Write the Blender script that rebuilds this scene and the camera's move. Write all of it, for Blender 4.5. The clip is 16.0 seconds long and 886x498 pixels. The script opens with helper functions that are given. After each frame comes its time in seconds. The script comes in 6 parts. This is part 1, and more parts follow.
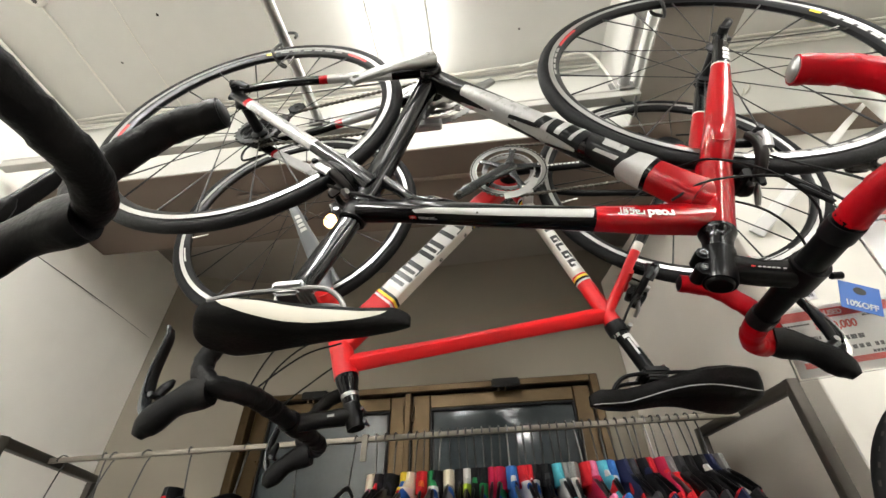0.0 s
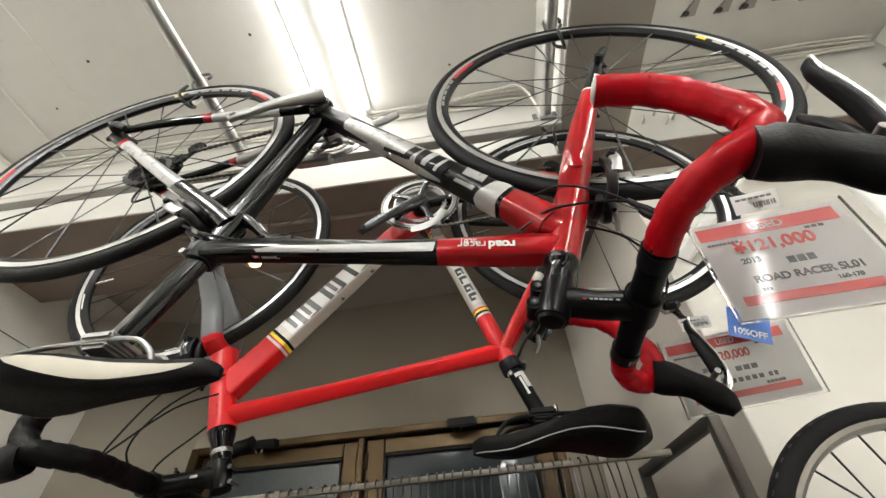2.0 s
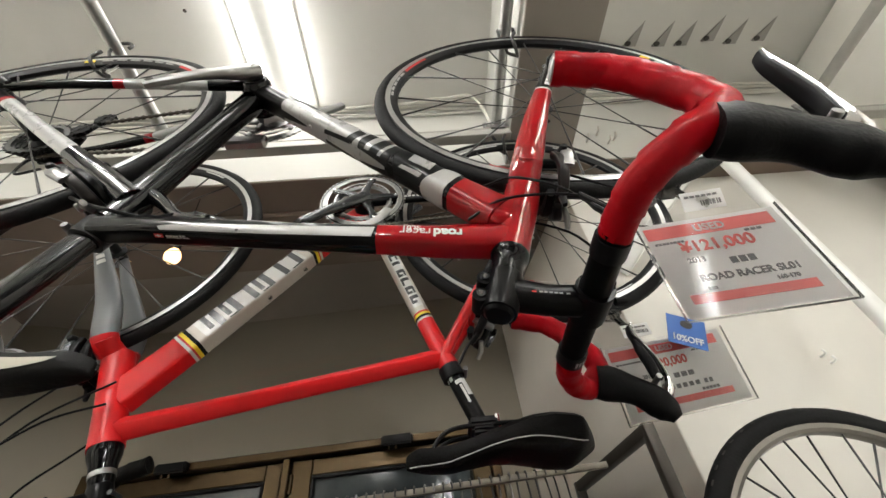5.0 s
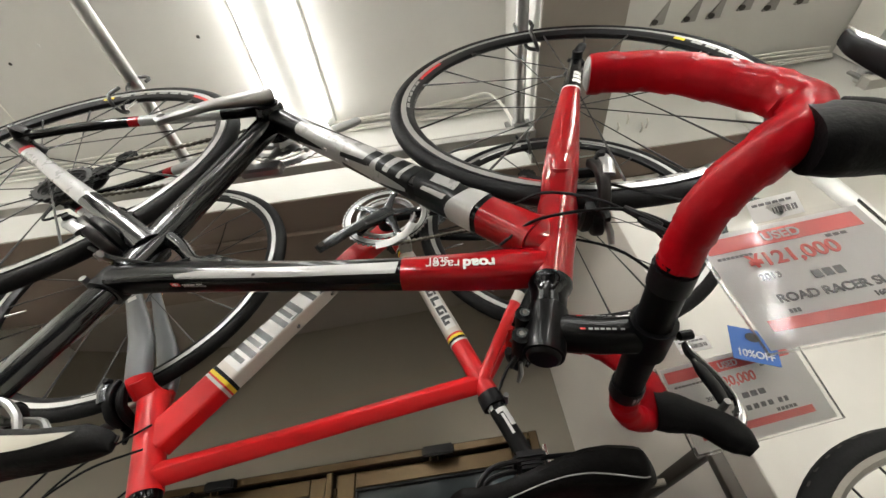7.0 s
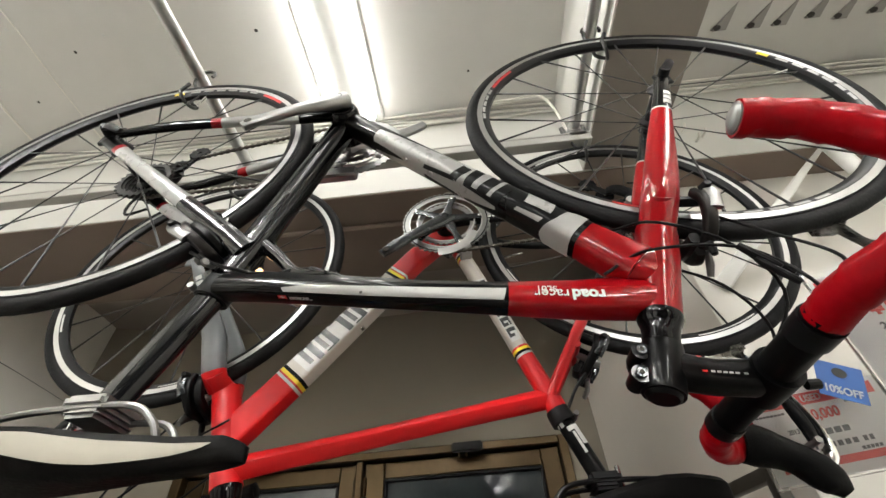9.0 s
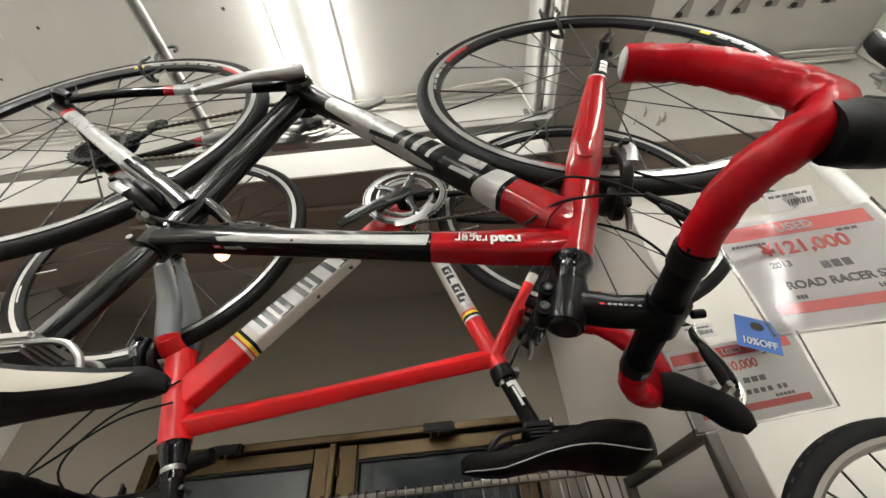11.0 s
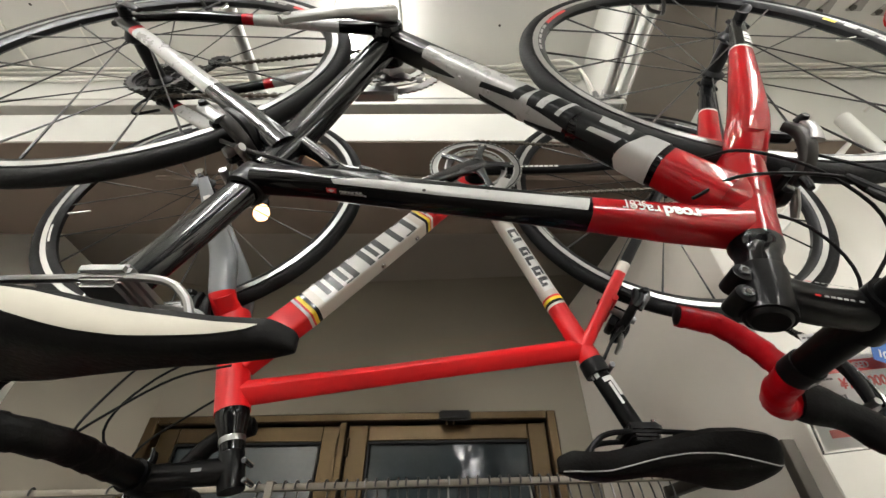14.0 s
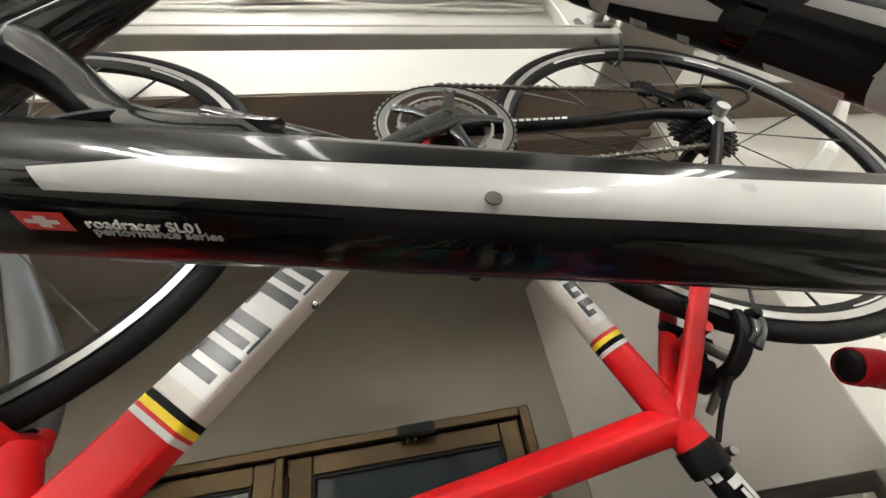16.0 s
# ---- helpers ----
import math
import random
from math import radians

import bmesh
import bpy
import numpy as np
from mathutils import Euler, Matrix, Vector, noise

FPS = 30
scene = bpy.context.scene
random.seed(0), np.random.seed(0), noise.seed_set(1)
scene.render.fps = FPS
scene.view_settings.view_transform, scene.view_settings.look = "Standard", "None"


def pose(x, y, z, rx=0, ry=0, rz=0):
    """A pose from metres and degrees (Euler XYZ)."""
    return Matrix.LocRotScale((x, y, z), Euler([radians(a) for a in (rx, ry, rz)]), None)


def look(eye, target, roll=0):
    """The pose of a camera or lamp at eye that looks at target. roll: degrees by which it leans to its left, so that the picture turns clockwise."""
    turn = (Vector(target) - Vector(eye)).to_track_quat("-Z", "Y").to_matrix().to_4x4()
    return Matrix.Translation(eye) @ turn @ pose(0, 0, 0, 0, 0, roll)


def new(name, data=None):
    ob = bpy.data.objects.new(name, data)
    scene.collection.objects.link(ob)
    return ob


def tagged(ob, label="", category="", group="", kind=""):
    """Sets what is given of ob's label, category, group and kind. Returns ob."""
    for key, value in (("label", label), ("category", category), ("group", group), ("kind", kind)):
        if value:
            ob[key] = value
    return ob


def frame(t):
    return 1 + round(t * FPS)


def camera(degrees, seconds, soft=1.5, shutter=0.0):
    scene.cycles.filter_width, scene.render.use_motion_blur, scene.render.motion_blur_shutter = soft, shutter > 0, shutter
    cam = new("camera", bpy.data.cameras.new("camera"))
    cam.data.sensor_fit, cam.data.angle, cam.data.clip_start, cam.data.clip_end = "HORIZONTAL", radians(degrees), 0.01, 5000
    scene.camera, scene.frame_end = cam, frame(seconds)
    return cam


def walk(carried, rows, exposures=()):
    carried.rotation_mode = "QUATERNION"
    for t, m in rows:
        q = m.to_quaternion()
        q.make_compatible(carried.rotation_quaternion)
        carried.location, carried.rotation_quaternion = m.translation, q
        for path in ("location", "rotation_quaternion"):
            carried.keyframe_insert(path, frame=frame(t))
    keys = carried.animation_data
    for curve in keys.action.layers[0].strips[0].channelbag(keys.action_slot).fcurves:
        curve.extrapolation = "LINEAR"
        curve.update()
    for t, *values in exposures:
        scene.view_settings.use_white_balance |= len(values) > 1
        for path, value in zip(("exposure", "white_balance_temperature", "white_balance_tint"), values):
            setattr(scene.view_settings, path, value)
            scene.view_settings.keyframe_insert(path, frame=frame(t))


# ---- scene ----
cam = camera(95.1, 16.0)
PATH = [
    (0, (0.204, -0.021, 1.699), (-0.242, 1.656, 2.694), -0.7),
    (0.5, (0.247, 0.001, 1.702), (-0.173, 1.667, 2.725), -1.6),
    (1, (0.302, 0.024, 1.711), (-0.096, 1.675, 2.768), -2.4),
    (1.5, (0.364, 0.045, 1.719), (-0.03, 1.672, 2.814), -3.0),
    (2, (0.4, 0.062, 1.718), (0.002, 1.665, 2.847), -3.2),
    (2.5, (0.419, 0.078, 1.716), (0.034, 1.669, 2.866), -3.6),
    (3, (0.431, 0.091, 1.713), (0.086, 1.684, 2.872), -4.4),
    (3.5, (0.433, 0.098, 1.728), (0.158, 1.702, 2.89), -5.2),
    (4, (0.403, 0.108, 1.725), (0.201, 1.724, 2.887), -5.6),
    (4.5, (0.391, 0.11, 1.72), (0.258, 1.729, 2.886), -6.0),
    (4.7, (0.388, 0.114, 1.718), (0.271, 1.731, 2.889), -6.0),
    (6.8, (0.447, 0.152, 1.76), (0.21, 1.731, 2.964), -7.7),
    (7, (0.392, 0.134, 1.775), (0.135, 1.731, 2.95), -7.2),
    (7.5, (0.287, 0.095, 1.778), (-0.016, 1.731, 2.888), -2.6),
    (8, (0.265, 0.092, 1.787), (-0.107, 1.739, 2.859), -0.9),
    (8.5, (0.282, 0.079, 1.806), (-0.086, 1.709, 2.906), -2.3),
    (9, (0.302, 0.086, 1.811), (-0.033, 1.695, 2.951), -3.0),
    (9.5, (0.331, 0.094, 1.809), (0.031, 1.689, 2.977), -3.9),
    (9.7, (0.345, 0.094, 1.796), (0.057, 1.693, 2.963), -4.2),
    (11.8, (0.366, 0.125, 1.747), (0.077, 1.772, 2.843), -3.7),
    (12, (0.352, 0.123, 1.746), (0.053, 1.77, 2.84), -3.3),
    (12.5, (0.31, 0.119, 1.74), (-0.014, 1.764, 2.829), -1.8),
    (13, (0.278, 0.123, 1.743), (-0.071, 1.772, 2.82), -0.3),
    (13.5, (0.251, 0.143, 1.765), (-0.079, 1.799, 2.838), 0.8),
    (14, (0.197, 0.155, 1.768), (-0.068, 1.817, 2.847), 1.1),
    (14.5, (0.155, 0.234, 1.851), (0.064, 1.895, 2.961), -0.2),
    (15, (0.13, 0.33, 1.942), (0.209, 2.005, 3.033), -5.5),
    (15.5, (0.12, 0.36, 1.979), (0.17, 2.115, 2.936), -8.9),
    (16, (0.114, 0.38, 1.984), (0.18, 2.157, 2.899), -9.2),
]
ROOM = Matrix(((0.9898, 0.1416, 0.0128, 0.0), (-0.139, 0.9826, -0.1233, 0.0), (-0.0301, 0.1203, 0.9923, -0.2195), (0.0, 0.0, 0.0, 1.0)))
walk(cam, [(t, ROOM @ look(eye, target, roll)) for t, eye, target, roll in PATH],
     exposures=[(0, 0.0), (2, -0.29), (4.5, -0.50), (7, -0.45), (8, -0.40), (9, -0.48), (12, -0.41), (14, -0.31), (15, -0.36), (16, -0.28)])

# ---- world and lamps ----
world = bpy.data.worlds.new("world")
scene.world = world
world.use_nodes = True
world.node_tree.nodes["Background"].inputs[0].default_value = (0.55, 0.58, 0.62, 1)
world.node_tree.nodes["Background"].inputs[1].default_value = 0.02
scene.view_settings.exposure = 0.0
# far, side and end strengths belong to unseen fill battens
TUBE_GLOW, FAR_FILL, SIDE_FILL, END_FILL, BULB_GLOW = 20.0, 46.0, 260.0, 190.0, 4.6


# ---- materials ----
def material(name, base, rough=0.5, metal=0.0, vary=0.12, grain=60.0, bump=0.15, coat=0.0, stain=None, spec=0.5, detail=4.0):
    """A painted or worn surface: colour that drifts at two scales, with fine relief."""
    m = bpy.data.materials.new(name)
    m.use_nodes = True
    n, l = m.node_tree.nodes, m.node_tree.links
    b = n["Principled BSDF"]
    b.inputs["Metallic"].default_value = metal
    b.inputs["Specular IOR Level"].default_value = spec
    b.inputs["Coat Weight"].default_value = coat
    b.inputs["Coat Roughness"].default_value = 0.035
    tc = n.new("ShaderNodeTexCoord")
    big, fine = n.new("ShaderNodeTexNoise"), n.new("ShaderNodeTexNoise")
    big.inputs["Scale"].default_value, big.inputs["Detail"].default_value = grain / 12, detail
    fine.inputs["Scale"].default_value, fine.inputs["Detail"].default_value = grain, 3
    for t in (big, fine):
        l.new(tc.outputs["Object"], t.inputs["Vector"])
    ramp = n.new("ShaderNodeValToRGB")
    dark = tuple(c * (1 - vary) for c in base)
    light = tuple(min(1.0, c * (1 + 0.5 * vary)) for c in base)
    ramp.color_ramp.elements[0].position, ramp.color_ramp.elements[1].position = 0.3, 0.7
    ramp.color_ramp.elements[0].color, ramp.color_ramp.elements[1].color = (*(stain or dark), 1), (*light, 1)
    mix = n.new("ShaderNodeMix")
    mix.inputs[0].default_value = 0.35
    l.new(big.outputs["Fac"], mix.inputs[2])
    l.new(fine.outputs["Fac"], mix.inputs[3])
    l.new(mix.outputs[0], ramp.inputs["Fac"])
    l.new(ramp.outputs["Color"], b.inputs["Base Color"])
    rr = n.new("ShaderNodeMapRange")
    rr.inputs[3].default_value, rr.inputs[4].default_value = max(0.02, rough * 0.8), min(1.0, rough * 1.25)
    l.new(fine.outputs["Fac"], rr.inputs[0])
    l.new(rr.outputs[0], b.inputs["Roughness"])
    if bump:
        bp = n.new("ShaderNodeBump")
        bp.inputs["Strength"].default_value, bp.inputs["Distance"].default_value = bump, 0.002
        l.new(fine.outputs["Fac"], bp.inputs["Height"])
        l.new(bp.outputs["Normal"], b.inputs["Normal"])
    return m


def glow(name, colour, strength):
    m = bpy.data.materials.new(name)
    m.use_nodes = True
    b = m.node_tree.nodes["Principled BSDF"]
    b.inputs["Base Color"].default_value = (*colour, 1)
    b.inputs["Emission Color"].default_value = (*colour, 1)
    b.inputs["Emission Strength"].default_value = strength
    return m


def clear(name, tint, rough=0.05, alpha=0.25):
    """Clear plastic film: mostly see-through, with a gloss of its own."""
    m = bpy.data.materials.new(name)
    m.use_nodes = True
    n, l = m.node_tree.nodes, m.node_tree.links
    out = n["Material Output"]
    g, t, mx, fr = n.new("ShaderNodeBsdfGlossy"), n.new("ShaderNodeBsdfTransparent"), n.new("ShaderNodeMixShader"), n.new("ShaderNodeFresnel")
    g.inputs["Roughness"].default_value = rough
    t.inputs["Color"].default_value = (*tint, 1)
    fr.inputs["IOR"].default_value = 1.5
    ad = n.new("ShaderNodeMath")
    ad.operation = "MULTIPLY_ADD"
    ad.inputs[1].default_value, ad.inputs[2].default_value = 1.0, alpha
    l.new(fr.outputs[0], ad.inputs[0])
    l.new(ad.outputs[0], mx.inputs[0])
    l.new(t.outputs[0], mx.inputs[1])
    l.new(g.outputs[0], mx.inputs[2])
    l.new(mx.outputs[0], out.inputs["Surface"])
    return m


M = dict(
    ceiling=material("ceiling_paint", (0.62, 0.61, 0.58), 0.75, vary=0.06, grain=14, bump=0.1),
    wall=material("wall_paint", (0.86, 0.84, 0.78), 0.8, vary=0.07, grain=10, bump=0.2),
    # wall paint in graded tones: front and return walls dimmed by their light
    front_wall=material("front_wall_toned", (0.70, 0.68, 0.63), 0.8, vary=0.09, grain=10, bump=0.2),
    # back wall colour carries the shade that the cross beam throws
    backwall=material("back_wall_shaded", (0.236, 0.209, 0.166), 0.85, vary=0.08, grain=9, bump=0.2),
    return_wall=material("return_wall_toned", (0.60, 0.56, 0.50), 0.8, vary=0.07, grain=10, bump=0.2),
    shop=material("dark_unseen_end", (0.07, 0.065, 0.06), 0.8, vary=0.5, grain=8),
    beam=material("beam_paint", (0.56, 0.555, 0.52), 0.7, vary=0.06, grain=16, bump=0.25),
    soffit=material("brown_soffit", (0.20, 0.155, 0.125), 0.9, vary=0.12, grain=12, bump=0.3),
    # grey-brown for unlit surfaces: their shade is put into the colour
    shade_grey=material("shade_grey_paint", (0.28, 0.25, 0.22), 0.9, vary=0.1, grain=10),
    floor=material("floor_vinyl", (0.15, 0.14, 0.125), 0.5, vary=0.2, grain=20),
    steel=material("galvanised_pipe", (0.56, 0.56, 0.55), 0.32, 0.9, vary=0.2, grain=80, bump=0.1),
    strut=material("strut_channel", (0.46, 0.45, 0.42), 0.5, 0.35, vary=0.15, grain=50),
    rack_steel=material("worn_rack_steel", (0.22, 0.20, 0.17), 0.42, 0.8, vary=0.2, grain=60),
    hook=material("coated_hook", (0.03, 0.03, 0.03), 0.35, vary=0.3),
    slot=material("shaded_slot_paint", (0.30, 0.29, 0.27), 0.85, vary=0.08, grain=30),
    white_metal=material("white_enamel", (0.78, 0.78, 0.75), 0.35, vary=0.05),
    cable_white=material("white_cable", (0.74, 0.72, 0.66), 0.5, vary=0.08),
    hole=material("drilled_hole", (0.05, 0.045, 0.04), 0.9, vary=0.3),
    bronze=material("bronze_door_frame", (0.060, 0.038, 0.016), 0.30, 0.75, vary=0.3, grain=40, bump=0.08),
    glass=material("dark_door_glass", (0.035, 0.045, 0.05), 0.08, vary=0.2, bump=0.0),
    black_gloss=material("black_clearcoat", (0.002, 0.002, 0.0024), 0.3, vary=0.3, coat=0.42, bump=0.0, spec=0.03),
    carbon=material("dark_carbon", (0.005, 0.0053, 0.006), 0.22, vary=0.3, grain=30, coat=0.6, bump=0.0, spec=0.06),
    red_gloss=material("red_clearcoat", (0.26, 0.002, 0.005), 0.3, vary=0.1, coat=0.8, bump=0.0, spec=0.03),
    red_satin=material("red_satin_paint", (0.55, 0.006, 0.009), 0.36, vary=0.08, bump=0.02, spec=0.35),
    grey_paint=material("silver_grey_paint", (0.29, 0.29, 0.285), 0.28, vary=0.06, coat=0.6, bump=0.0),
    white_paint=material("white_bike_paint", (0.35, 0.35, 0.34), 0.3, vary=0.05, coat=0.35, bump=0.0),
    warm_white=material("off_white_frame_paint", (0.52, 0.485, 0.44), 0.35, vary=0.05, bump=0.0),
    slate=material("slate_fork_paint", (0.13, 0.14, 0.15), 0.35, vary=0.1, bump=0.02),
    rubber=material("tyre_rubber", (0.008, 0.008, 0.0085), 0.65, vary=0.35, grain=220, bump=0.35, spec=0.14),
    alloy=material("brushed_alloy", (0.50, 0.50, 0.495), 0.34, 1.0, vary=0.08, grain=120, bump=0.0),
    dull_alloy=material("dull_alloy", (0.30, 0.30, 0.295), 0.36, 1.0, vary=0.15, grain=90, bump=0.02),
    polished=material("polished_alloy", (0.78, 0.78, 0.77), 0.14, 1.0, vary=0.08),
    rim_black=material("anodised_rim", (0.012, 0.012, 0.013), 0.35, 0.3, vary=0.2, spec=0.2),
    spoke=material("dark_spoke", (0.05, 0.05, 0.05), 0.35, 0.8, vary=0.2),
    spoke_bright=material("bright_spoke", (0.6, 0.6, 0.6), 0.25, 1.0, vary=0.1),
    chain=material("oily_chain", (0.10, 0.09, 0.075), 0.45, 0.8, vary=0.35, grain=200),
    cassette=material("cassette_steel", (0.02, 0.0195, 0.019), 0.5, 0.4, vary=0.25, grain=150),
    plastic=material("black_plastic", (0.0035, 0.0035, 0.004), 0.4, vary=0.3, spec=0.14),
    hood=material("rubber_hood", (0.0025, 0.0025, 0.0028), 0.45, vary=0.25, grain=260, bump=0.2, spec=0.10),
    tape_red=material("red_bar_tape", (0.27, 0.002, 0.006), 0.42, vary=0.16, grain=120, bump=0.25, coat=0.16, spec=0.05),
    tape_black=material("black_bar_tape", (0.0026, 0.0024, 0.0024), 0.5, vary=0.3, grain=180, bump=0.5, spec=0.11),
    bar_black=material("black_alloy_bar", (0.002, 0.002, 0.0022), 0.35, vary=0.2, coat=0.12, spec=0.06),
    saddle_black=material("black_saddle_cover", (0.0024, 0.0021, 0.002), 0.5, vary=0.3, grain=200, bump=0.25, spec=0.08),
    saddle_white=material("cream_saddle_panel", (0.47, 0.445, 0.375), 0.45, vary=0.08, bump=0.1),
    stitch=material("grey_piping", (0.34, 0.34, 0.33), 0.5),
    decal_white=material("white_decal", (0.60, 0.60, 0.585), 0.35, vary=0.04, bump=0),
    decal_black=material("black_decal", (0.006, 0.0065, 0.007), 0.3, vary=0.1, bump=0, coat=0.2, spec=0.05),
    decal_dark=material("dark_grey_decal", (0.013, 0.015, 0.017), 0.35, vary=0.1, bump=0),
    decal_red=material("red_decal", (0.55, 0.02, 0.02), 0.3, vary=0.1, bump=0),
    decal_yellow=material("yellow_decal", (0.80, 0.60, 0.02), 0.4, vary=0.08, bump=0),
    paper=material("card_paper", (0.90, 0.90, 0.90), 0.55, vary=0.02, bump=0.03),
    print_red=material("red_print", (0.76, 0.15, 0.14), 0.55, vary=0.06, bump=0),
    print_grey=material("grey_print", (0.17, 0.17, 0.18), 0.6, vary=0.1, bump=0),
    print_blue=material("blue_card", (0.03, 0.12, 0.42), 0.4, vary=0.06, bump=0),
    strut_rim=material("worn_silver_rim", (0.20, 0.19, 0.175), 0.32, 1.0, vary=0.2, grain=60, bump=0.02),
    brake_grey=material("brake_arm_grey", (0.028, 0.026, 0.025), 0.38, 0.8, vary=0.25, grain=90, bump=0.0, spec=0.3),
    crank_grey=material("dark_grey_crank", (0.045, 0.048, 0.052), 0.25, 0.6, vary=0.15, coat=0.3, bump=0.0),
    film=clear("clear_sleeve", (0.96, 0.96, 0.96), 0.16, 0.0),
    clip=clear("clear_clip", (0.85, 0.85, 0.83), 0.15, 0.10),
    tube_glow=glow("fluorescent_tube", (1.0, 0.985, 0.95), TUBE_GLOW),
    # tubes of the added battens out of view, stronger than the visible pair
    far_fill=glow("fill_tube_far", (1.0, 0.985, 0.95), FAR_FILL),
    side_fill=glow("fill_tube_side", (1.0, 0.985, 0.95), SIDE_FILL),
    end_fill=glow("fill_tube_end", (1.0, 0.985, 0.95), END_FILL),
    bulb_glow=glow("warm_bulb", (1.0, 0.60, 0.30), BULB_GLOW),
)


def translucent(m, share):
    """Lets light soak through, as through thin card."""
    n, l = m.node_tree.nodes, m.node_tree.links
    t, mx = n.new("ShaderNodeBsdfTranslucent"), n.new("ShaderNodeMixShader")
    t.inputs["Color"].default_value = (0.96, 0.96, 0.95, 1)
    mx.inputs[0].default_value = share
    l.new(n["Principled BSDF"].outputs[0], mx.inputs[1])
    l.new(t.outputs[0], mx.inputs[2])
    l.new(mx.outputs[0], n["Material Output"].inputs["Surface"])


translucent(M["paper"], 0.48)


# ---- shape helpers ----
def finish(bm, name, mat, parent=None, label="", sharp=35, smooth=True):
    me = bpy.data.meshes.new(name)
    bm.normal_update()
    bm.to_mesh(me)
    bm.free()
    me.materials.append(mat)
    if smooth:
        me.polygons.foreach_set("use_smooth", [True] * len(me.polygons))
        me.set_sharp_from_angle(angle=radians(sharp))
    ob = new(name, me)
    ob.parent = parent
    if label:
        ob["label"] = label
    return ob


def part(name, bm, mat, parent, label="", sharp=35):
    return finish(bm, name, mat, parent, label, sharp)


def thing(name, m, label, category, group="", kind=""):
    ob = new(name)
    ob.empty_display_size = 0.05
    ob.matrix_world = m
    return tagged(ob, label, category, group, kind)


def spline(ctrl, n=6):
    """A smooth line through control points."""
    p = [Vector(c) for c in ctrl]
    p = [2 * p[0] - p[1]] + p + [2 * p[-1] - p[-2]]
    out = []
    for i in range(1, len(p) - 2):
        for k in range(n):
            t = k / n
            a, b, c, d = p[i - 1], p[i], p[i + 1], p[i + 2]
            out.append(0.5 * (2 * b + (c - a) * t + (2 * a - 5 * b + 4 * c - d) * t * t + (3 * b - a - 3 * c + d) * t ** 3))
    return out + [p[-2]]


def lerp_list(values, s):
    """The value at s, 0 to 1, of evenly spaced numbers or tuples."""
    if not isinstance(values, (list, tuple)):
        return values
    x = s * (len(values) - 1)
    i = min(int(x), len(values) - 2)
    a, b, f = values[i], values[i + 1], x - i
    if isinstance(a, (list, tuple)):
        return tuple(u + (v - u) * f for u, v in zip(a, b))
    return a + (b - a) * f


class Sweep:
    """A tube along a line; rad: radius, or (across ref, along ref) half widths, at even steps. power over 2 squares it."""

    def __init__(self, pts, rad, ref=(0, 1, 0), power=2.0):
        self.p = [Vector(q) for q in pts]
        self.rad, self.power = rad, power
        d = [0.0]
        for a, b in zip(self.p, self.p[1:]):
            d.append(d[-1] + (b - a).length)
        self.len, self.d = d[-1], d
        self.frames = []
        ref = Vector(ref).normalized()
        for i in range(len(self.p)):
            t = (self.p[min(i + 1, len(self.p) - 1)] - self.p[max(i - 1, 0)]).normalized()
            side = ref - t * ref.dot(t)
            if side.length < 0.15:
                side = self.frames[-1][1] - t * self.frames[-1][1].dot(t) if self.frames else t.orthogonal()
            side.normalize()
            if self.frames and side.dot(self.frames[-1][1]) < 0:
                side = -side
            self.frames.append((t, side, t.cross(side)))

    def at(self, s, a, off=0.0):
        x = s * self.len
        i = 0
        while i < len(self.d) - 2 and self.d[i + 1] < x:
            i += 1
        f = (x - self.d[i]) / max(1e-9, self.d[i + 1] - self.d[i])
        c = self.p[i].lerp(self.p[i + 1], f)
        side = self.frames[i][1].lerp(self.frames[i + 1][1], f).normalized()
        up = self.frames[i][2].lerp(self.frames[i + 1][2], f).normalized()
        r = lerp_list(self.rad, s)
        ca, sa = math.cos(a), math.sin(a)
        ra, rb = (r, r) if not isinstance(r, (list, tuple)) else r if len(r) == 2 else (r[0], r[1] if sa < 0 else r[2])
        e = 2 / (self.power if not isinstance(self.power, tuple) else self.power[0] if sa < 0 else self.power[1])
        return c + side * math.copysign(abs(ca) ** e, ca) * (ra + off) + up * math.copysign(abs(sa) ** e, sa) * (rb + off)

    def bm(self, sides=14, steps=None, caps=True, s0=0.0, s1=1.0, off=0.0):
        bm = bmesh.new()
        if steps:
            ss = [s0 + (s1 - s0) * i / steps for i in range(steps + 1)]
        else:
            ss = [s0] + [x / self.len for x in self.d if s0 + 1e-4 < x / self.len < s1 - 1e-4] + [s1]
        rings = [[bm.verts.new(self.at(s, 2 * math.pi * k / sides, off)) for k in range(sides)] for s in ss]
        for r, q in zip(rings, rings[1:]):
            for k in range(sides):
                bm.faces.new((r[k], r[(k + 1) % sides], q[(k + 1) % sides], q[k]))
        if caps:
            bm.faces.new(rings[0][::-1])
            bm.faces.new(rings[-1])
        return bm

    def patch(self, s0, s1, a0, a1, off=0.0006, ns=12, na=5, slant=0.0):
        """A thin piece of paint on the tube, between two places along it and two angles."""
        bm = bmesh.new()
        g = []
        for i in range(ns + 1):
            row = []
            for k in range(na + 1):
                f = k / na
                s = s0 + (s1 - s0) * i / ns + slant * (f - 0.5)
                row.append(bm.verts.new(self.at(min(1, max(0, s)), a0 + (a1 - a0) * f, off)))
            g.append(row)
        for r, q in zip(g, g[1:]):
            for k in range(na):
                bm.faces.new((r[k], r[k + 1], q[k + 1], q[k]))
        return bm


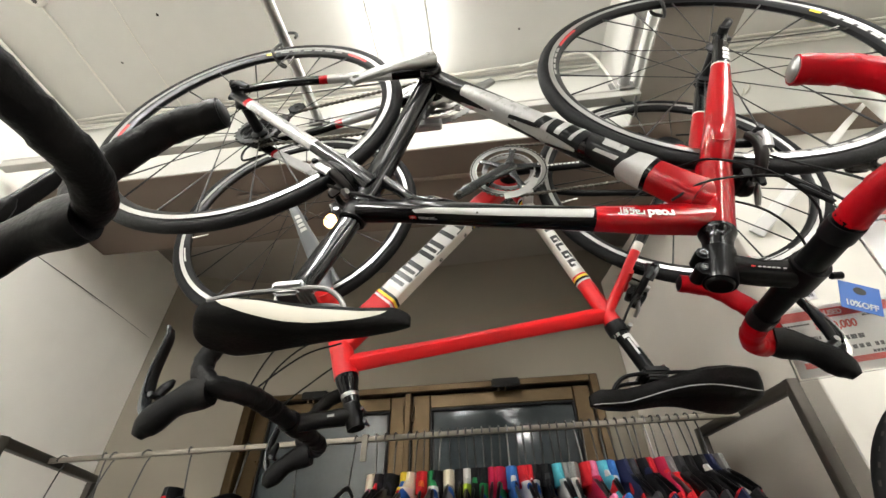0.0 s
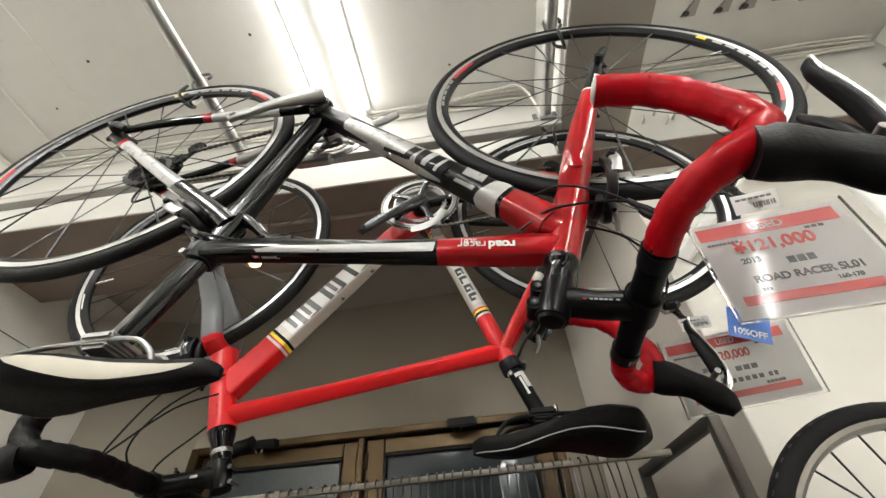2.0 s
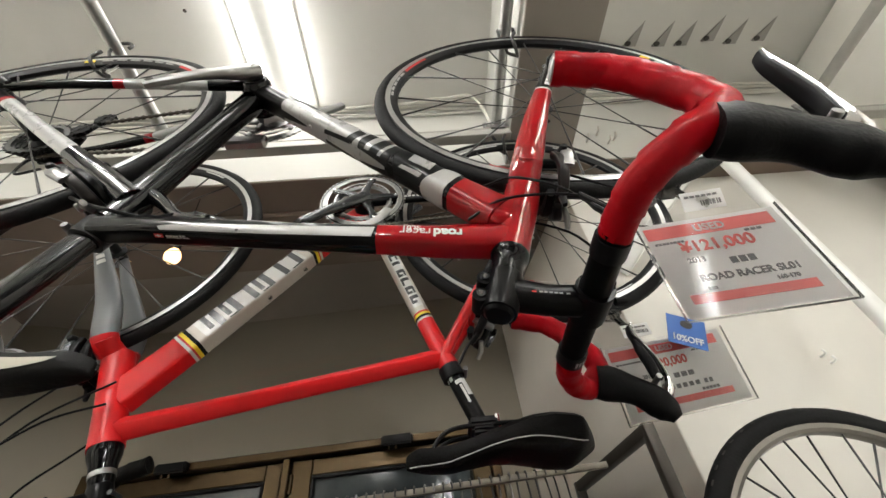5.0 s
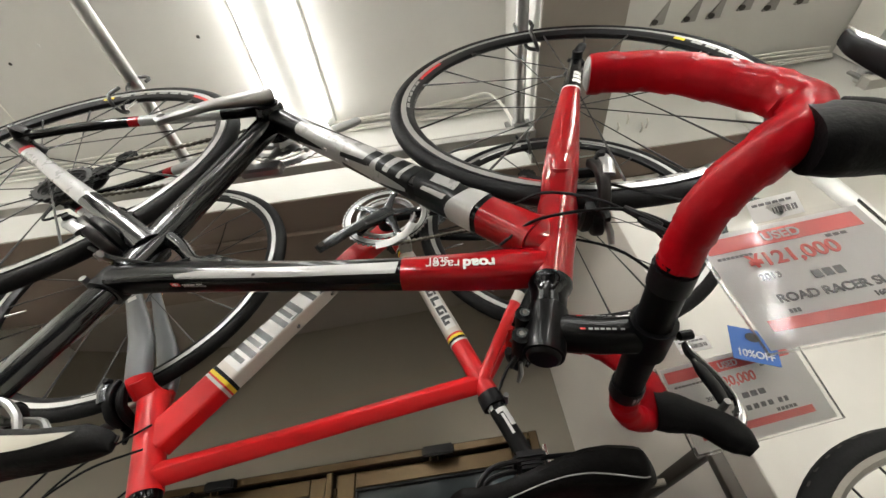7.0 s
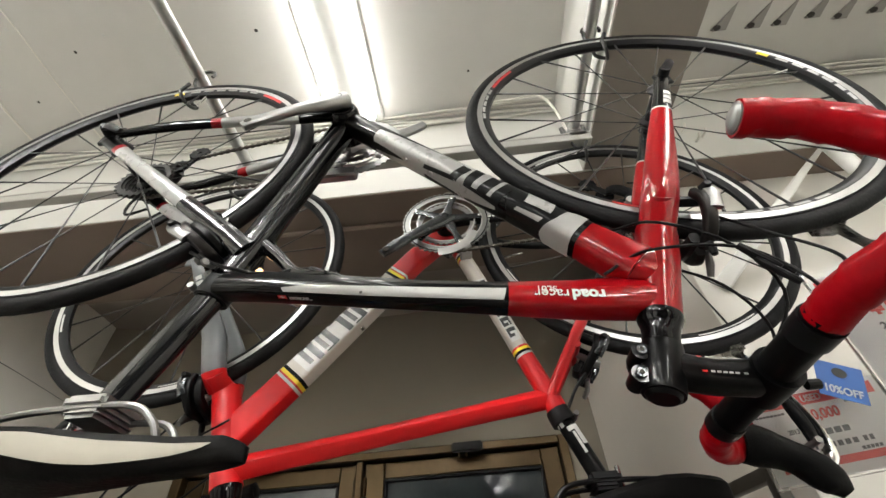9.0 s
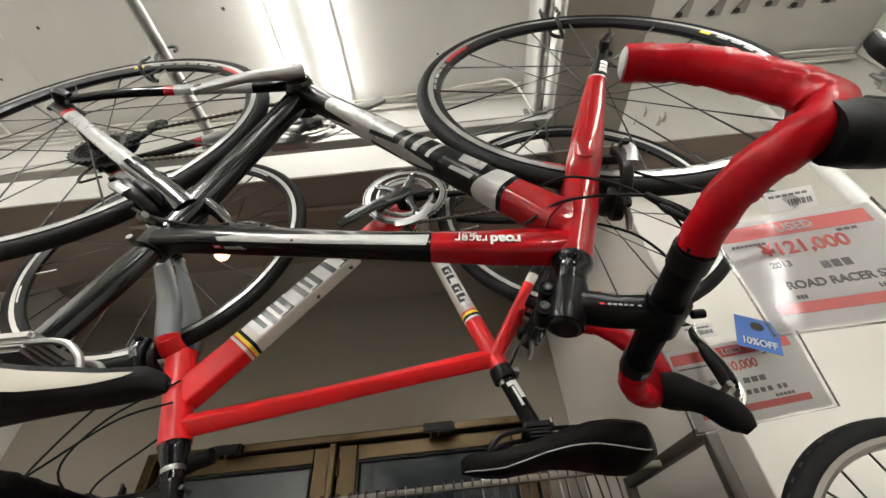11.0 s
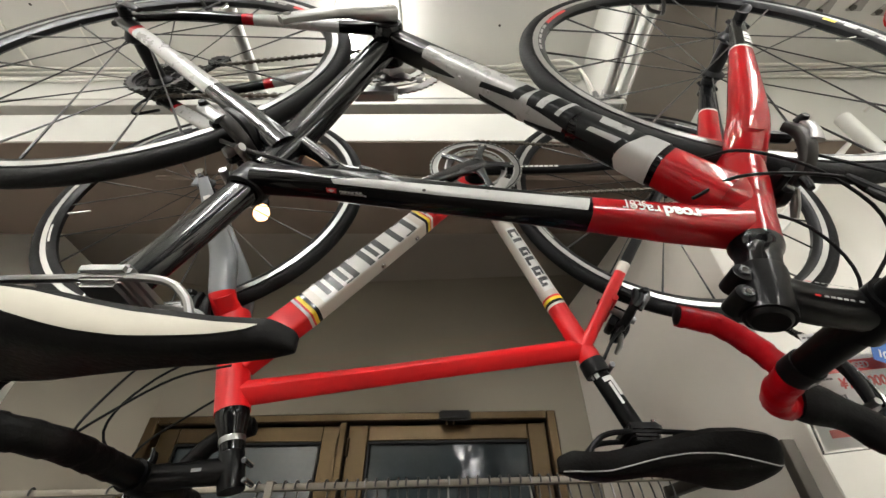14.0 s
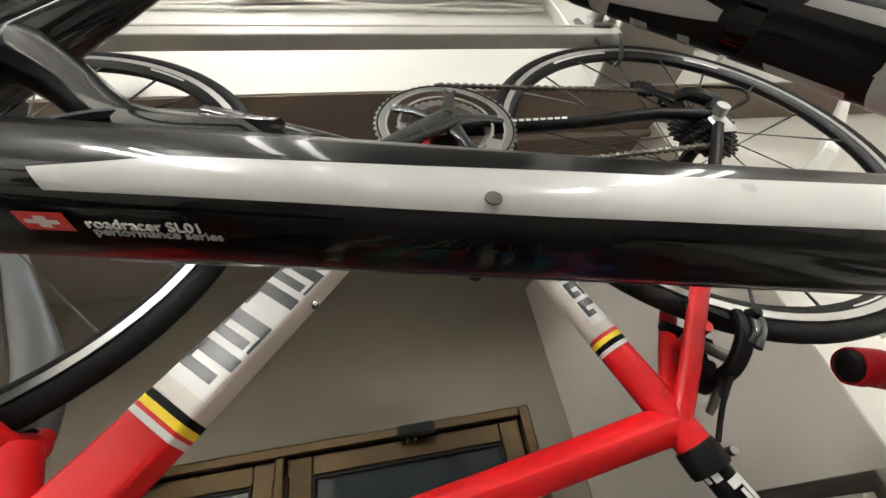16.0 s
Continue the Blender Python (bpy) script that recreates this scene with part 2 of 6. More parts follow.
def on_tube(sw, corners, off=0.0006, ns=6, na=6, mirror=False):
    """A four-cornered piece of paint on a tube; each corner is a place along it and an angle round it."""
    bm = bmesh.new()
    (s0, a0), (s1, a1), (s2, a2), (s3, a3) = corners
    g = []
    for i in range(ns + 1):
        f = i / ns
        row = []
        for k in range(na + 1):
            h = k / na
            st = (s0 + (s1 - s0) * f) * (1 - h) + (s3 + (s2 - s3) * f) * h
            a = (a0 + (a1 - a0) * f) * (1 - h) + (a3 + (a2 - a3) * f) * h
            row.append(bm.verts.new(sw.at(min(1.0, max(0.0, st)), math.pi - a if mirror else a, off)))
        g.append(row)
    for r, q in zip(g, g[1:]):
        for k in range(na):
            bm.faces.new((r[k], r[k + 1], q[k + 1], q[k]))
    return bm


def tube(pts, rad, sides=10, ref=(0, 1, 0), caps=True, power=2.0):
    return Sweep(pts, rad, ref, power).bm(sides, caps=caps)


def lathe(profile, n=48, a0=0.0, a1=2 * math.pi, close=True):
    """Turns a ring of (radius, y) points round the y axis."""
    bm = bmesh.new()
    full = abs(a1 - a0 - 2 * math.pi) < 1e-6
    m = n if full else n + 1
    rings = []
    for i in range(m):
        a = a0 + (a1 - a0) * i / n
        rings.append([bm.verts.new((r * math.cos(a), y, r * math.sin(a))) for r, y in profile])
    k = len(profile)
    for i in range(n):
        p, q = rings[i], rings[(i + 1) % m]
        for j in range(k if close else k - 1):
            bm.faces.new((p[j], p[(j + 1) % k], q[(j + 1) % k], q[j]))
    return bm


def box(lo, hi, bevel=0.0, segments=1):
    bm = bmesh.new()
    bmesh.ops.create_cube(bm, size=1)
    lo, hi = Vector(lo), Vector(hi)
    for v in bm.verts:
        v.co = Vector(((v.co.x + 0.5) * (hi.x - lo.x) + lo.x, (v.co.y + 0.5) * (hi.y - lo.y) + lo.y, (v.co.z + 0.5) * (hi.z - lo.z) + lo.z))
    if bevel:
        bmesh.ops.bevel(bm, geom=bm.edges[:], offset=bevel, segments=segments, affect="EDGES", clamp_overlap=True)
    return bm


def prism(poly, z0, z1):
    """A floor plan, counter-clockwise, raised from z0 to z1."""
    bm = bmesh.new()
    a = [bm.verts.new((x, y, z0)) for x, y in poly]
    b = [bm.verts.new((x, y, z1)) for x, y in poly]
    bm.faces.new(a[::-1])
    bm.faces.new(b)
    for i in range(len(poly)):
        j = (i + 1) % len(poly)
        bm.faces.new((a[i], a[j], b[j], b[i]))
    return bm


def moved(bm, m):
    bmesh.ops.transform(bm, matrix=m, verts=bm.verts)
    return bm


def merged(*bms):
    """Several shapes as one mesh."""
    out = bmesh.new()
    for b in bms:
        me = bpy.data.meshes.new("t")
        b.to_mesh(me)
        b.free()
        out.from_mesh(me)
        bpy.data.meshes.remove(me)
    return out


def toothed(r_root, r_tip, teeth, y0, y1, r_in, n_in=None):
    """A flat toothed ring round the y axis."""
    bm = bmesh.new()
    n = teeth * 4
    rings = []
    for y in (y0, y1):
        outer = []
        inner = []
        for i in range(n):
            a = 2 * math.pi * i / n
            r = (r_root, r_tip, r_tip, r_root)[i % 4]
            outer.append(bm.verts.new((r * math.cos(a), y, r * math.sin(a))))
            inner.append(bm.verts.new((r_in * math.cos(a), y, r_in * math.sin(a))))
        rings.append((outer, inner))
    (o0, i0), (o1, i1) = rings
    for i in range(n):
        j = (i + 1) % n
        bm.faces.new((o0[i], o0[j], i0[j], i0[i]))
        bm.faces.new((o1[j], o1[i], i1[i], i1[j]))
        bm.faces.new((o0[j], o0[i], o1[i], o1[j]))
        bm.faces.new((i0[i], i0[j], i1[j], i1[i]))
    return bm


def lettering(text, size, mat, m, parent, name="lettering", depth=0.0004, bold=0.022):
    cu = bpy.data.curves.new(name, "FONT")
    cu.body, cu.size, cu.align_x, cu.align_y, cu.extrude = text, size, "CENTER", "CENTER", depth
    cu.offset = size * bold
    cu.materials.append(mat)
    ob = new(name, cu)
    ob.parent = parent
    ob.matrix_local = m
    return ob


def structure(name, bm, mat, label, category="", smooth=False):
    return tagged(finish(bm, name, mat, smooth=smooth), label, category or name.split("_")[0], kind="structure")


# ---- the room ----
CEIL, SOFFIT, BEAM_Y = 2.985, 2.58, 0.64
structure("floor", prism([(-2.2, -4), (2.3, -4), (2.3, 2.1), (-2.2, 2.1)], -0.1, 0), M["floor"], "dull brown vinyl shop floor", "floor")
structure("ceiling", prism([(-1.6, -4), (0.735, -4), (0.735, BEAM_Y), (-1.6, BEAM_Y)], CEIL, CEIL + 0.15), M["ceiling"], "off-white painted ceiling with small drilled holes", "ceiling")
structure("ceiling_side_bay", prism([(0.95, -4), (2.3, -4), (2.3, BEAM_Y), (0.95, BEAM_Y)], CEIL + 0.015, CEIL + 0.15), M["ceiling"], "off-white painted side ceiling with slots", "ceiling")
structure("ceiling_back", prism([(-2.2, 1.06), (1.2, 1.06), (1.2, 2.1), (-2.2, 2.1)], 2.80, 2.95), M["shade_grey"], "grey-brown ceiling behind the beam, shade put into its colour", "ceiling")
structure("beam_cross", prism([(-2.2, BEAM_Y), (2.3, BEAM_Y), (2.3, 1.06), (-2.2, 1.06)], SOFFIT + 0.004, CEIL + 0.15), M["beam"], "white painted concrete cross beam", "beam")
# thin sheet, browner and darker than the beam's front face
structure("soffit_cross", prism([(-2.2, BEAM_Y + 0.004), (2.3, BEAM_Y + 0.004), (2.3, 1.056), (-2.2, 1.056)], SOFFIT, SOFFIT + 0.004), M["soffit"], "brown underside of the cross beam", "beam")
structure("beam_side", prism([(0.735, -4), (0.95, -4), (0.95, BEAM_Y - 0.003), (0.735, BEAM_Y - 0.003)], SOFFIT + 0.004, CEIL + 0.14), M["beam"], "white painted concrete beam beside the lamp", "beam")
# thin grey sheet paints the beam's unlit underside
structure("soffit_side", prism([(0.738, -4), (0.947, -4), (0.947, BEAM_Y - 0.006), (0.738, BEAM_Y - 0.006)], SOFFIT, SOFFIT + 0.004), M["shade_grey"], "underside of the side beam, greyed for shade", "beam")
structure("wall_left", prism([(-1.62, -4), (-1.47, -4), (-1.50, 0.64), (-1.66, 0.64)], 0, CEIL + 0.1), M["wall"], "off-white painted side wall with a fine crack", "wall")
structure("wall_left_back", prism([(-1.66, 0.642), (-1.50, 0.642), (-1.56, 1.555), (-1.72, 1.56)], 0, 2.90), M["wall"], "off-white painted wall towards the back corner", "wall")


def back_y(x):
    return 1.676 - 0.06 * x


DOOR_L, DOOR_R, DOOR_T = -1.05, 0.69, 2.11
structure("wall_back_1", prism([(-1.56, 1.557), (DOOR_L, back_y(DOOR_L)), (DOOR_L, back_y(DOOR_L) + 0.15), (-1.66, 1.70)], 0, 2.9), M["backwall"], "grey-beige back wall beside the doors, darkened for the beam's shade", "wall")
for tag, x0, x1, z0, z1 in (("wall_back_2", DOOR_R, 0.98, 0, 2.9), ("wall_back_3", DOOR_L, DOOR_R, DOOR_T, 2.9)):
    structure(tag, prism([(x0, back_y(x0)), (x1, back_y(x1)), (x1, back_y(x1) + 0.15), (x0, back_y(x0) + 0.15)], z0, z1), M["backwall"], "grey-beige back wall round the doors, darkened for the beam's shade", "wall")
structure("wall_right_back", prism([(0.82, 1.62), (0.95, 0.75), (1.10, 0.75), (1.0, 1.62)], 0, SOFFIT - 0.002), M["return_wall"], "off-white return wall, paint toned down for how light falls", "wall")
structure("wall_right_front", prism([(0.952, 0.748), (2.3, 0.748), (2.3, 0.9), (0.952, 0.9)], 0, SOFFIT - 0.002), M["front_wall"], "off-white wall below the beam, paint toned down for how light falls", "wall")
structure("wall_side", prism([(2.0, -4), (2.15, -4), (2.15, 0.636), (2.0, 0.636)], 0, CEIL + 0.01), M["wall"], "off-white painted far side wall", "wall")
# unseen closing wall, its dimness painted so glossy tubes reflect little
structure("wall_behind", prism([(-1.6, -4.15), (2.15, -4.15), (2.15, -4.0), (-1.6, -4.0)], 0, CEIL + 0.1), M["shop"], "unseen end wall behind the view, kept dark for reflections", "wall")
structure("wall_beyond", prism([(-2.2, 2.1), (1.2, 2.1), (1.2, 2.2), (-2.2, 2.2)], 0, 2.9), M["shade_grey"], "dark wall beyond the doors", "wall")


# ---- ceiling lamp ----
def batten(m, label, light="tube_glow"):
    t = thing("ceiling_lamp", m, label, "lamp", "fluorescent ceiling lamps")
    b = bmesh.new()
    prof = [(-0.105, 0), (-0.100, -0.012), (-0.035, -0.045), (0.035, -0.045), (0.100, -0.012), (0.105, 0)]
    for y in (-0.63, 0.63):
        b.faces.new([b.verts.new((x, y, z)) for x, z in prof])
    b.verts.ensure_lookup_table()
    n = len(prof)
    for i in range(n):
        j = (i + 1) % n
        b.faces.new((b.verts[i], b.verts[j], b.verts[n + j], b.verts[n + i]))
    bmesh.ops.recalc_face_normals(b, faces=b.faces)
    part("housing", b, M["white_metal"], t)
    for x in (-0.066, 0.066):
        part("lamp_tube", tube([(x, -0.60, -0.048), (x, 0.60, -0.048)], 0.0145, 14), M[light], t, "glowing white fluorescent tube")
        for y in (-0.612, 0.612):
            part("lamp_holder", box((x - 0.014, y - 0.014, -0.07), (x + 0.014, y + 0.014, -0.008), 0.003), M["white_metal"], t)
    return t


batten(pose(-0.010, -0.02, CEIL), "glowing twin-tube fluorescent batten on the white ceiling")
# unseen battens added as fill, set brighter than the visible one
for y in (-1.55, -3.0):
    batten(pose(0.0, y, CEIL), "unseen twin-tube fluorescent batten added as fill further along the ceiling", "far_fill" if y > -2 else "end_fill")
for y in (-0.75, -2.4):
    batten(pose(1.45, y, CEIL + 0.015), "unseen twin-tube fluorescent batten added as fill in the side bay", "far_fill" if y > -2 else "end_fill")
# one more unseen batten, added only to lift the left wall
batten(pose(-0.55, -1.05, CEIL), "unseen twin-tube fluorescent batten added to brighten the left wall", "side_fill")


# ---- pipes, hooks ----
def pipe(name, a, b, r, mat, label, collars=()):
    a, b = Vector(a), Vector(b)
    t = thing(name, Matrix.Translation(a), label, "pipe")
    part("tube", tube([(0, 0, 0), (b - a) * 0.5, b - a], r, 20), mat, t)
    for s in collars:
        c, d = (b - a) * s, (b - a).normalized()
        part("collar", tube([c - d * 0.018, c - d * 0.014, c + d * 0.014, c + d * 0.018], [r + 0.002, r + 0.006, r + 0.006, r + 0.002], 20), M["steel"], t)
    return t


PIPE_Z = 2.625
for x in (-0.287, 0.700, 1.745):
    pipe("hanging_pipe", (x, -3.9, PIPE_Z), (x, 0.545, PIPE_Z), 0.0165, M["steel"] if x < 1 else M["strut"], "galvanised steel hanging pipe under the ceiling" if x < 1 else "dull grey hanging pipe in the side bay", (0.995,))


def clamp(x):
    t = thing("pipe_clamp", pose(x, 0.52, 2.60), "zinc swivel clamp joining pipe and strut", "clamp", "pipe clamps")
    part("saddle", box((-0.028, -0.022, -0.020), (0.028, 0.022, 0.004), 0.006, 2), M["dull_alloy"], t)
    part("jaw", tube([(-0.03, 0.0, 0.045), (-0.026, 0, 0.02), (-0.026, 0, -0.025), (0.026, 0, -0.025), (0.026, 0, 0.02), (0.03, 0, 0.045)], 0.006, 8), M["dull_alloy"], t)
    for sx in (-1, 1):
        part("bolt", tube([(sx * 0.034, 0, 0.045), (sx * 0.034, 0, -0.03)], 0.005, 8), M["dull_alloy"], t)
        part("nut", tube([(sx * 0.034, 0, -0.018), (sx * 0.034, 0, -0.026)], 0.009, 6), M["dull_alloy"], t)


for x in (-0.287, 0.700, 1.745):
    clamp(x)
for x0, x1 in ((-1.45, 0.735), (1.70, 2.0)):
    t = thing("strut_channel", pose(0, 0.52, 2.575), "grey-brown metal strut channel below the beam", "strut")
    part("rail", box((x0, -0.016, -0.016), (x1, 0.016, 0.012), 0.002), M["strut"], t)
    part("lip", box((x0, -0.0175, 0.012), (x1, 0.0175, 0.0175), 0.001), M["strut"], t)


def hook(x, y, pipe_z, rim_z, turn=0, name="bicycle_hook"):
    """An S of coated wire: over the pipe above, under the rim below."""
    t = thing(name, pose(x, y, 0, 0, 0, turn), "black plastic-coated S-hook on the pipe", "hook", "bicycle hooks")
    r = 0.021
    top = [(r * math.cos(a), 0, pipe_z + r * math.sin(a)) for a in [math.radians(d) for d in range(-30, 215, 25)]]
    mid = [(-0.021, 0.004, pipe_z - 0.03), (-0.012, 0.010, (pipe_z + rim_z) / 2 + 0.01), (-0.012, 0.02, rim_z + 0.03)]
    low = [(0.0 + 0.02 * math.cos(a) * 0.4, 0.0 + 0.022 * math.cos(a), rim_z + 0.010 + 0.02 * math.sin(a)) for a in [math.radians(d) for d in range(0, -190, -25)]]
    part("wire", tube(spline(top + mid + low + [(0.004, -0.024, rim_z + 0.035)], 3), 0.0042, 8, ref=(0.3, 1, 0.2)), M["hook"], t)
    return t


# ---- bicycles ----
def wheel(bike, centre, half, name, decals, sticker, spokes=20, bright=False, r=0.334, tyre=0.0118, phase=0.0, text=None, rim_mat=None, valve=True):
    """A road wheel round the y axis: rim, brake track, tyre, hub and spokes."""
    k = r / 0.334
    ro, ri = 0.3135 * k, 0.290 * k
    prof = [(ro, -0.0098), (ro - 0.002, -0.0105), (ro - 0.011, -0.0103), (ri + 0.006, -0.0085), (ri, -0.004), (ri, 0.004), (ri + 0.006, 0.0085), (ro - 0.011, 0.0103), (ro - 0.002, 0.0105), (ro, 0.0098), (ro - 0.004, 0.0)]
    w = part(name, moved(lathe(prof, 72), Matrix.Translation(centre)), rim_mat or M["rim_black"], bike, "aluminium road wheel")
    w.name = name
    c = Vector(centre)
    T = Matrix.Translation(c)
    rt = r - tyre
    tp = [(rt + tyre * math.cos(a) * 1.04, tyre * math.sin(a)) for a in [math.radians(d) for d in range(-145, 146, 24)]]
    part("tyre", moved(lathe(tp, 72), T), M["rubber"], w, "black slick road tyre")
    for s in (-1, 1):
        part("brake_track", moved(lathe([(ro - 0.0012, s * 0.0108), (ro - 0.0105, s * 0.0106)], 72, close=False), T), M["alloy"], w, "bare silver brake track")
    hub = [(0.006, -half), (0.012, -half), (0.012, -half + 0.012), (0.019, -half * 0.62), (0.019, -half * 0.55), (0.011, -half * 0.45), (0.011, half * 0.45), (0.019, half * 0.55), (0.019, half * 0.62), (0.012, half - 0.012), (0.012, half), (0.006, half)]
    part("hub", moved(lathe(hub, 20), T), M["rim_black"], w, "black hub")
    mesh = None
    for i in range(spokes):
        a = 2 * math.pi * (i + phase) / spokes
        lead = (0.0, 0.62, 0.0, -0.62)[i % 4] if not bright else (0.8, -0.8)[(i // 2) % 2]
        s = 1 if i % 2 else -1
        p = Vector((0.018 * math.cos(a + lead), s * half * 0.58, 0.018 * math.sin(a + lead)))
        q = Vector(((ri + 0.002) * math.cos(a), s * 0.003, (ri + 0.002) * math.sin(a)))
        sp = part("spoke", moved(tube([p, p.lerp(q, 0.5), q - (q - p).normalized() * 0.014, q - (q - p).normalized() * 0.012, q], [0.0011, 0.0011, 0.0011, 0.0019, 0.0019], 6), T), M["spoke_bright"] if bright else M["spoke"], w)
    for a0, a1, band0, band1, mat in decals:
        for s in (-1, 1):
            bm = lathe([(ri + 0.0065 + (ro - 0.0115 - ri - 0.0065) * band0, s * (0.0089 + 0.0018 * band0)), (ri + 0.0065 + (ro - 0.0115 - ri - 0.0065) * band1, s * (0.0089 + 0.0018 * band1))], 10, math.radians(a0), math.radians(a1), close=False)
            part("rim_decal", moved(bm, T), mat, w)
    if sticker is not None:
        for s in (-1, 1):
            part("rim_sticker", moved(lathe([(ri + 0.005, s * 0.0092), (ro - 0.012, s * 0.0112)], 5, math.radians(sticker - 2.2), math.radians(sticker + 2.2), close=False), T), M["decal_yellow"], w, "yellow sticker")
    if valve:
        a = math.radians((sticker or 0) + 12)
        d = Vector((math.cos(a), 0, math.sin(a)))
        part("valve", moved(tube([d * (ri + 0.002), d * (ri - 0.03), d * (ri - 0.045)], [0.003, 0.003, 0.0015], 8), T), M["polished"], w)
    return w


def chainset(bike, rings, v_ring, ang, v_arm, arm_len, arm_mat, ring_mat, spider=5, drop=0.0):
    """Chainrings and spider on the drive side, a crank arm on each side."""
    down = Matrix.Translation((0, 0, drop))
    for r, teeth, v in rings:
        part("chainring", moved(toothed(r - 0.0035, r, teeth, v - 0.0014, v + 0.0014, r - (0.018 if r > 0.09 else 0.014)), down), ring_mat, bike, "toothed alloy chainring")
    rr = rings[0][0]
    for k, (r, half_w) in enumerate(((rr - 0.0055, 0.0012), (rr - 0.0175, 0.0014), (rings[1][0] - 0.004, 0.0016))):
        part("ring_lip", moved(lathe([(r - half_w, v_ring - 0.0022), (r + half_w, v_ring - 0.0022), (r + half_w, v_ring - 0.0004), (r - half_w, v_ring - 0.0004)], 64), down), M["alloy"] if k else M["decal_black"], bike, "bright machined ring edge" if k else "")
    for i in range(spider):
        a = ang + 2 * math.pi * (i + 0.5) / spider
        d = Vector((math.cos(a), 0, math.sin(a)))
        side = Vector((-math.sin(a), 0, math.cos(a)))
        part("spider_arm", moved(tube([Vector((0, v_ring - 0.006, 0)) + d * 0.015, Vector((0, v_ring - 0.005, 0)) + d * 0.05, Vector((0, v_ring - 0.001, 0)) + d * (rr - 0.018)], [(0.004, 0.013), (0.004, 0.0065), (0.003, 0.010)], 10, ref=(0, 1, 0), power=3), down), arm_mat, bike)
        part("ring_bolt", moved(lathe([(0.0, -0.005), (0.0045, -0.004), (0.0045, 0.004), (0.0, 0.005)], 10), down @ Matrix.Translation(Vector((0, v_ring - 0.002, 0)) + d * (rr - 0.022))), M["polished"], bike)
    part("bottom_bracket", moved(lathe([(0.0, -0.036), (0.021, -0.036), (0.023, -0.03), (0.023, 0.03), (0.021, 0.036), (0.0, 0.036)], 24), down), M["plastic"], bike)
    for side in (1, -1):
        a = ang if side == 1 else ang + math.pi
        d = Vector((math.cos(a), 0, math.sin(a)))
        v = side * v_arm
        pts = [d * -0.014 + Vector((0, v - side * 0.022, 0)), d * 0.02 + Vector((0, v - side * 0.016, 0)), d * (arm_len * 0.5) + Vector((0, v - side * 0.003, 0)), d * (arm_len - 0.012) + Vector((0, v + side * 0.004, 0)), d * (arm_len + 0.012) + Vector((0, v + side * 0.004, 0))]
        sw = Sweep(spline(pts, 4), [(0.014, 0.018), (0.012, 0.018), (0.009, 0.0130), (0.007, 0.012), (0.0065, 0.014), (0.006, 0.010)], (0, 1, 0), 3.2)
        arm = part("crank_arm", moved(sw.bm(16), down), arm_mat, bike, "forged crank arm with an empty pedal hole")
        hole = lathe([(0.0, 0), (0.0068, 0)], 14, close=False)
        part("pedal_hole", moved(hole, down @ Matrix.Translation(d * arm_len + Vector((0, v + side * 0.0112, 0)))), M["hole"], arm)
        part("axle_cap", moved(lathe([(0.0, -side * 0.004), (0.0055, -side * 0.004), (0.006, side * 0.0), (0.0075, side * 0.0), (0.008, -side * 0.004)], 16, close=False), down @ Matrix.Translation(Vector((0, v - side * 0.0065, 0)))), M["plastic"], arm)


def chain_run(bike, p, q, sag=0.0, name="chain"):
    p, q = Vector(p), Vector(q)
    n = int((q - p).length / 0.0064)
    bms = []
    d = (q - p) / n
    for i in range(n):
        m = p + d * (i + 0.5) - Vector((0, 0, sag * math.sin(math.pi * (i + 0.5) / n)))
        w = 0.0034 if i % 2 else 0.0022
        h = 0.0041 if i % 2 else 0.0030
        rot = d.to_track_quat("X", "Z").to_matrix().to_4x4()
        bms.append(moved(box((-0.0040, -w, -h), (0.0040, w, h), 0.0012), Matrix.Translation(m) @ rot))
    return part(name, merged(*bms), M["chain"], bike, "oily bicycle chain")


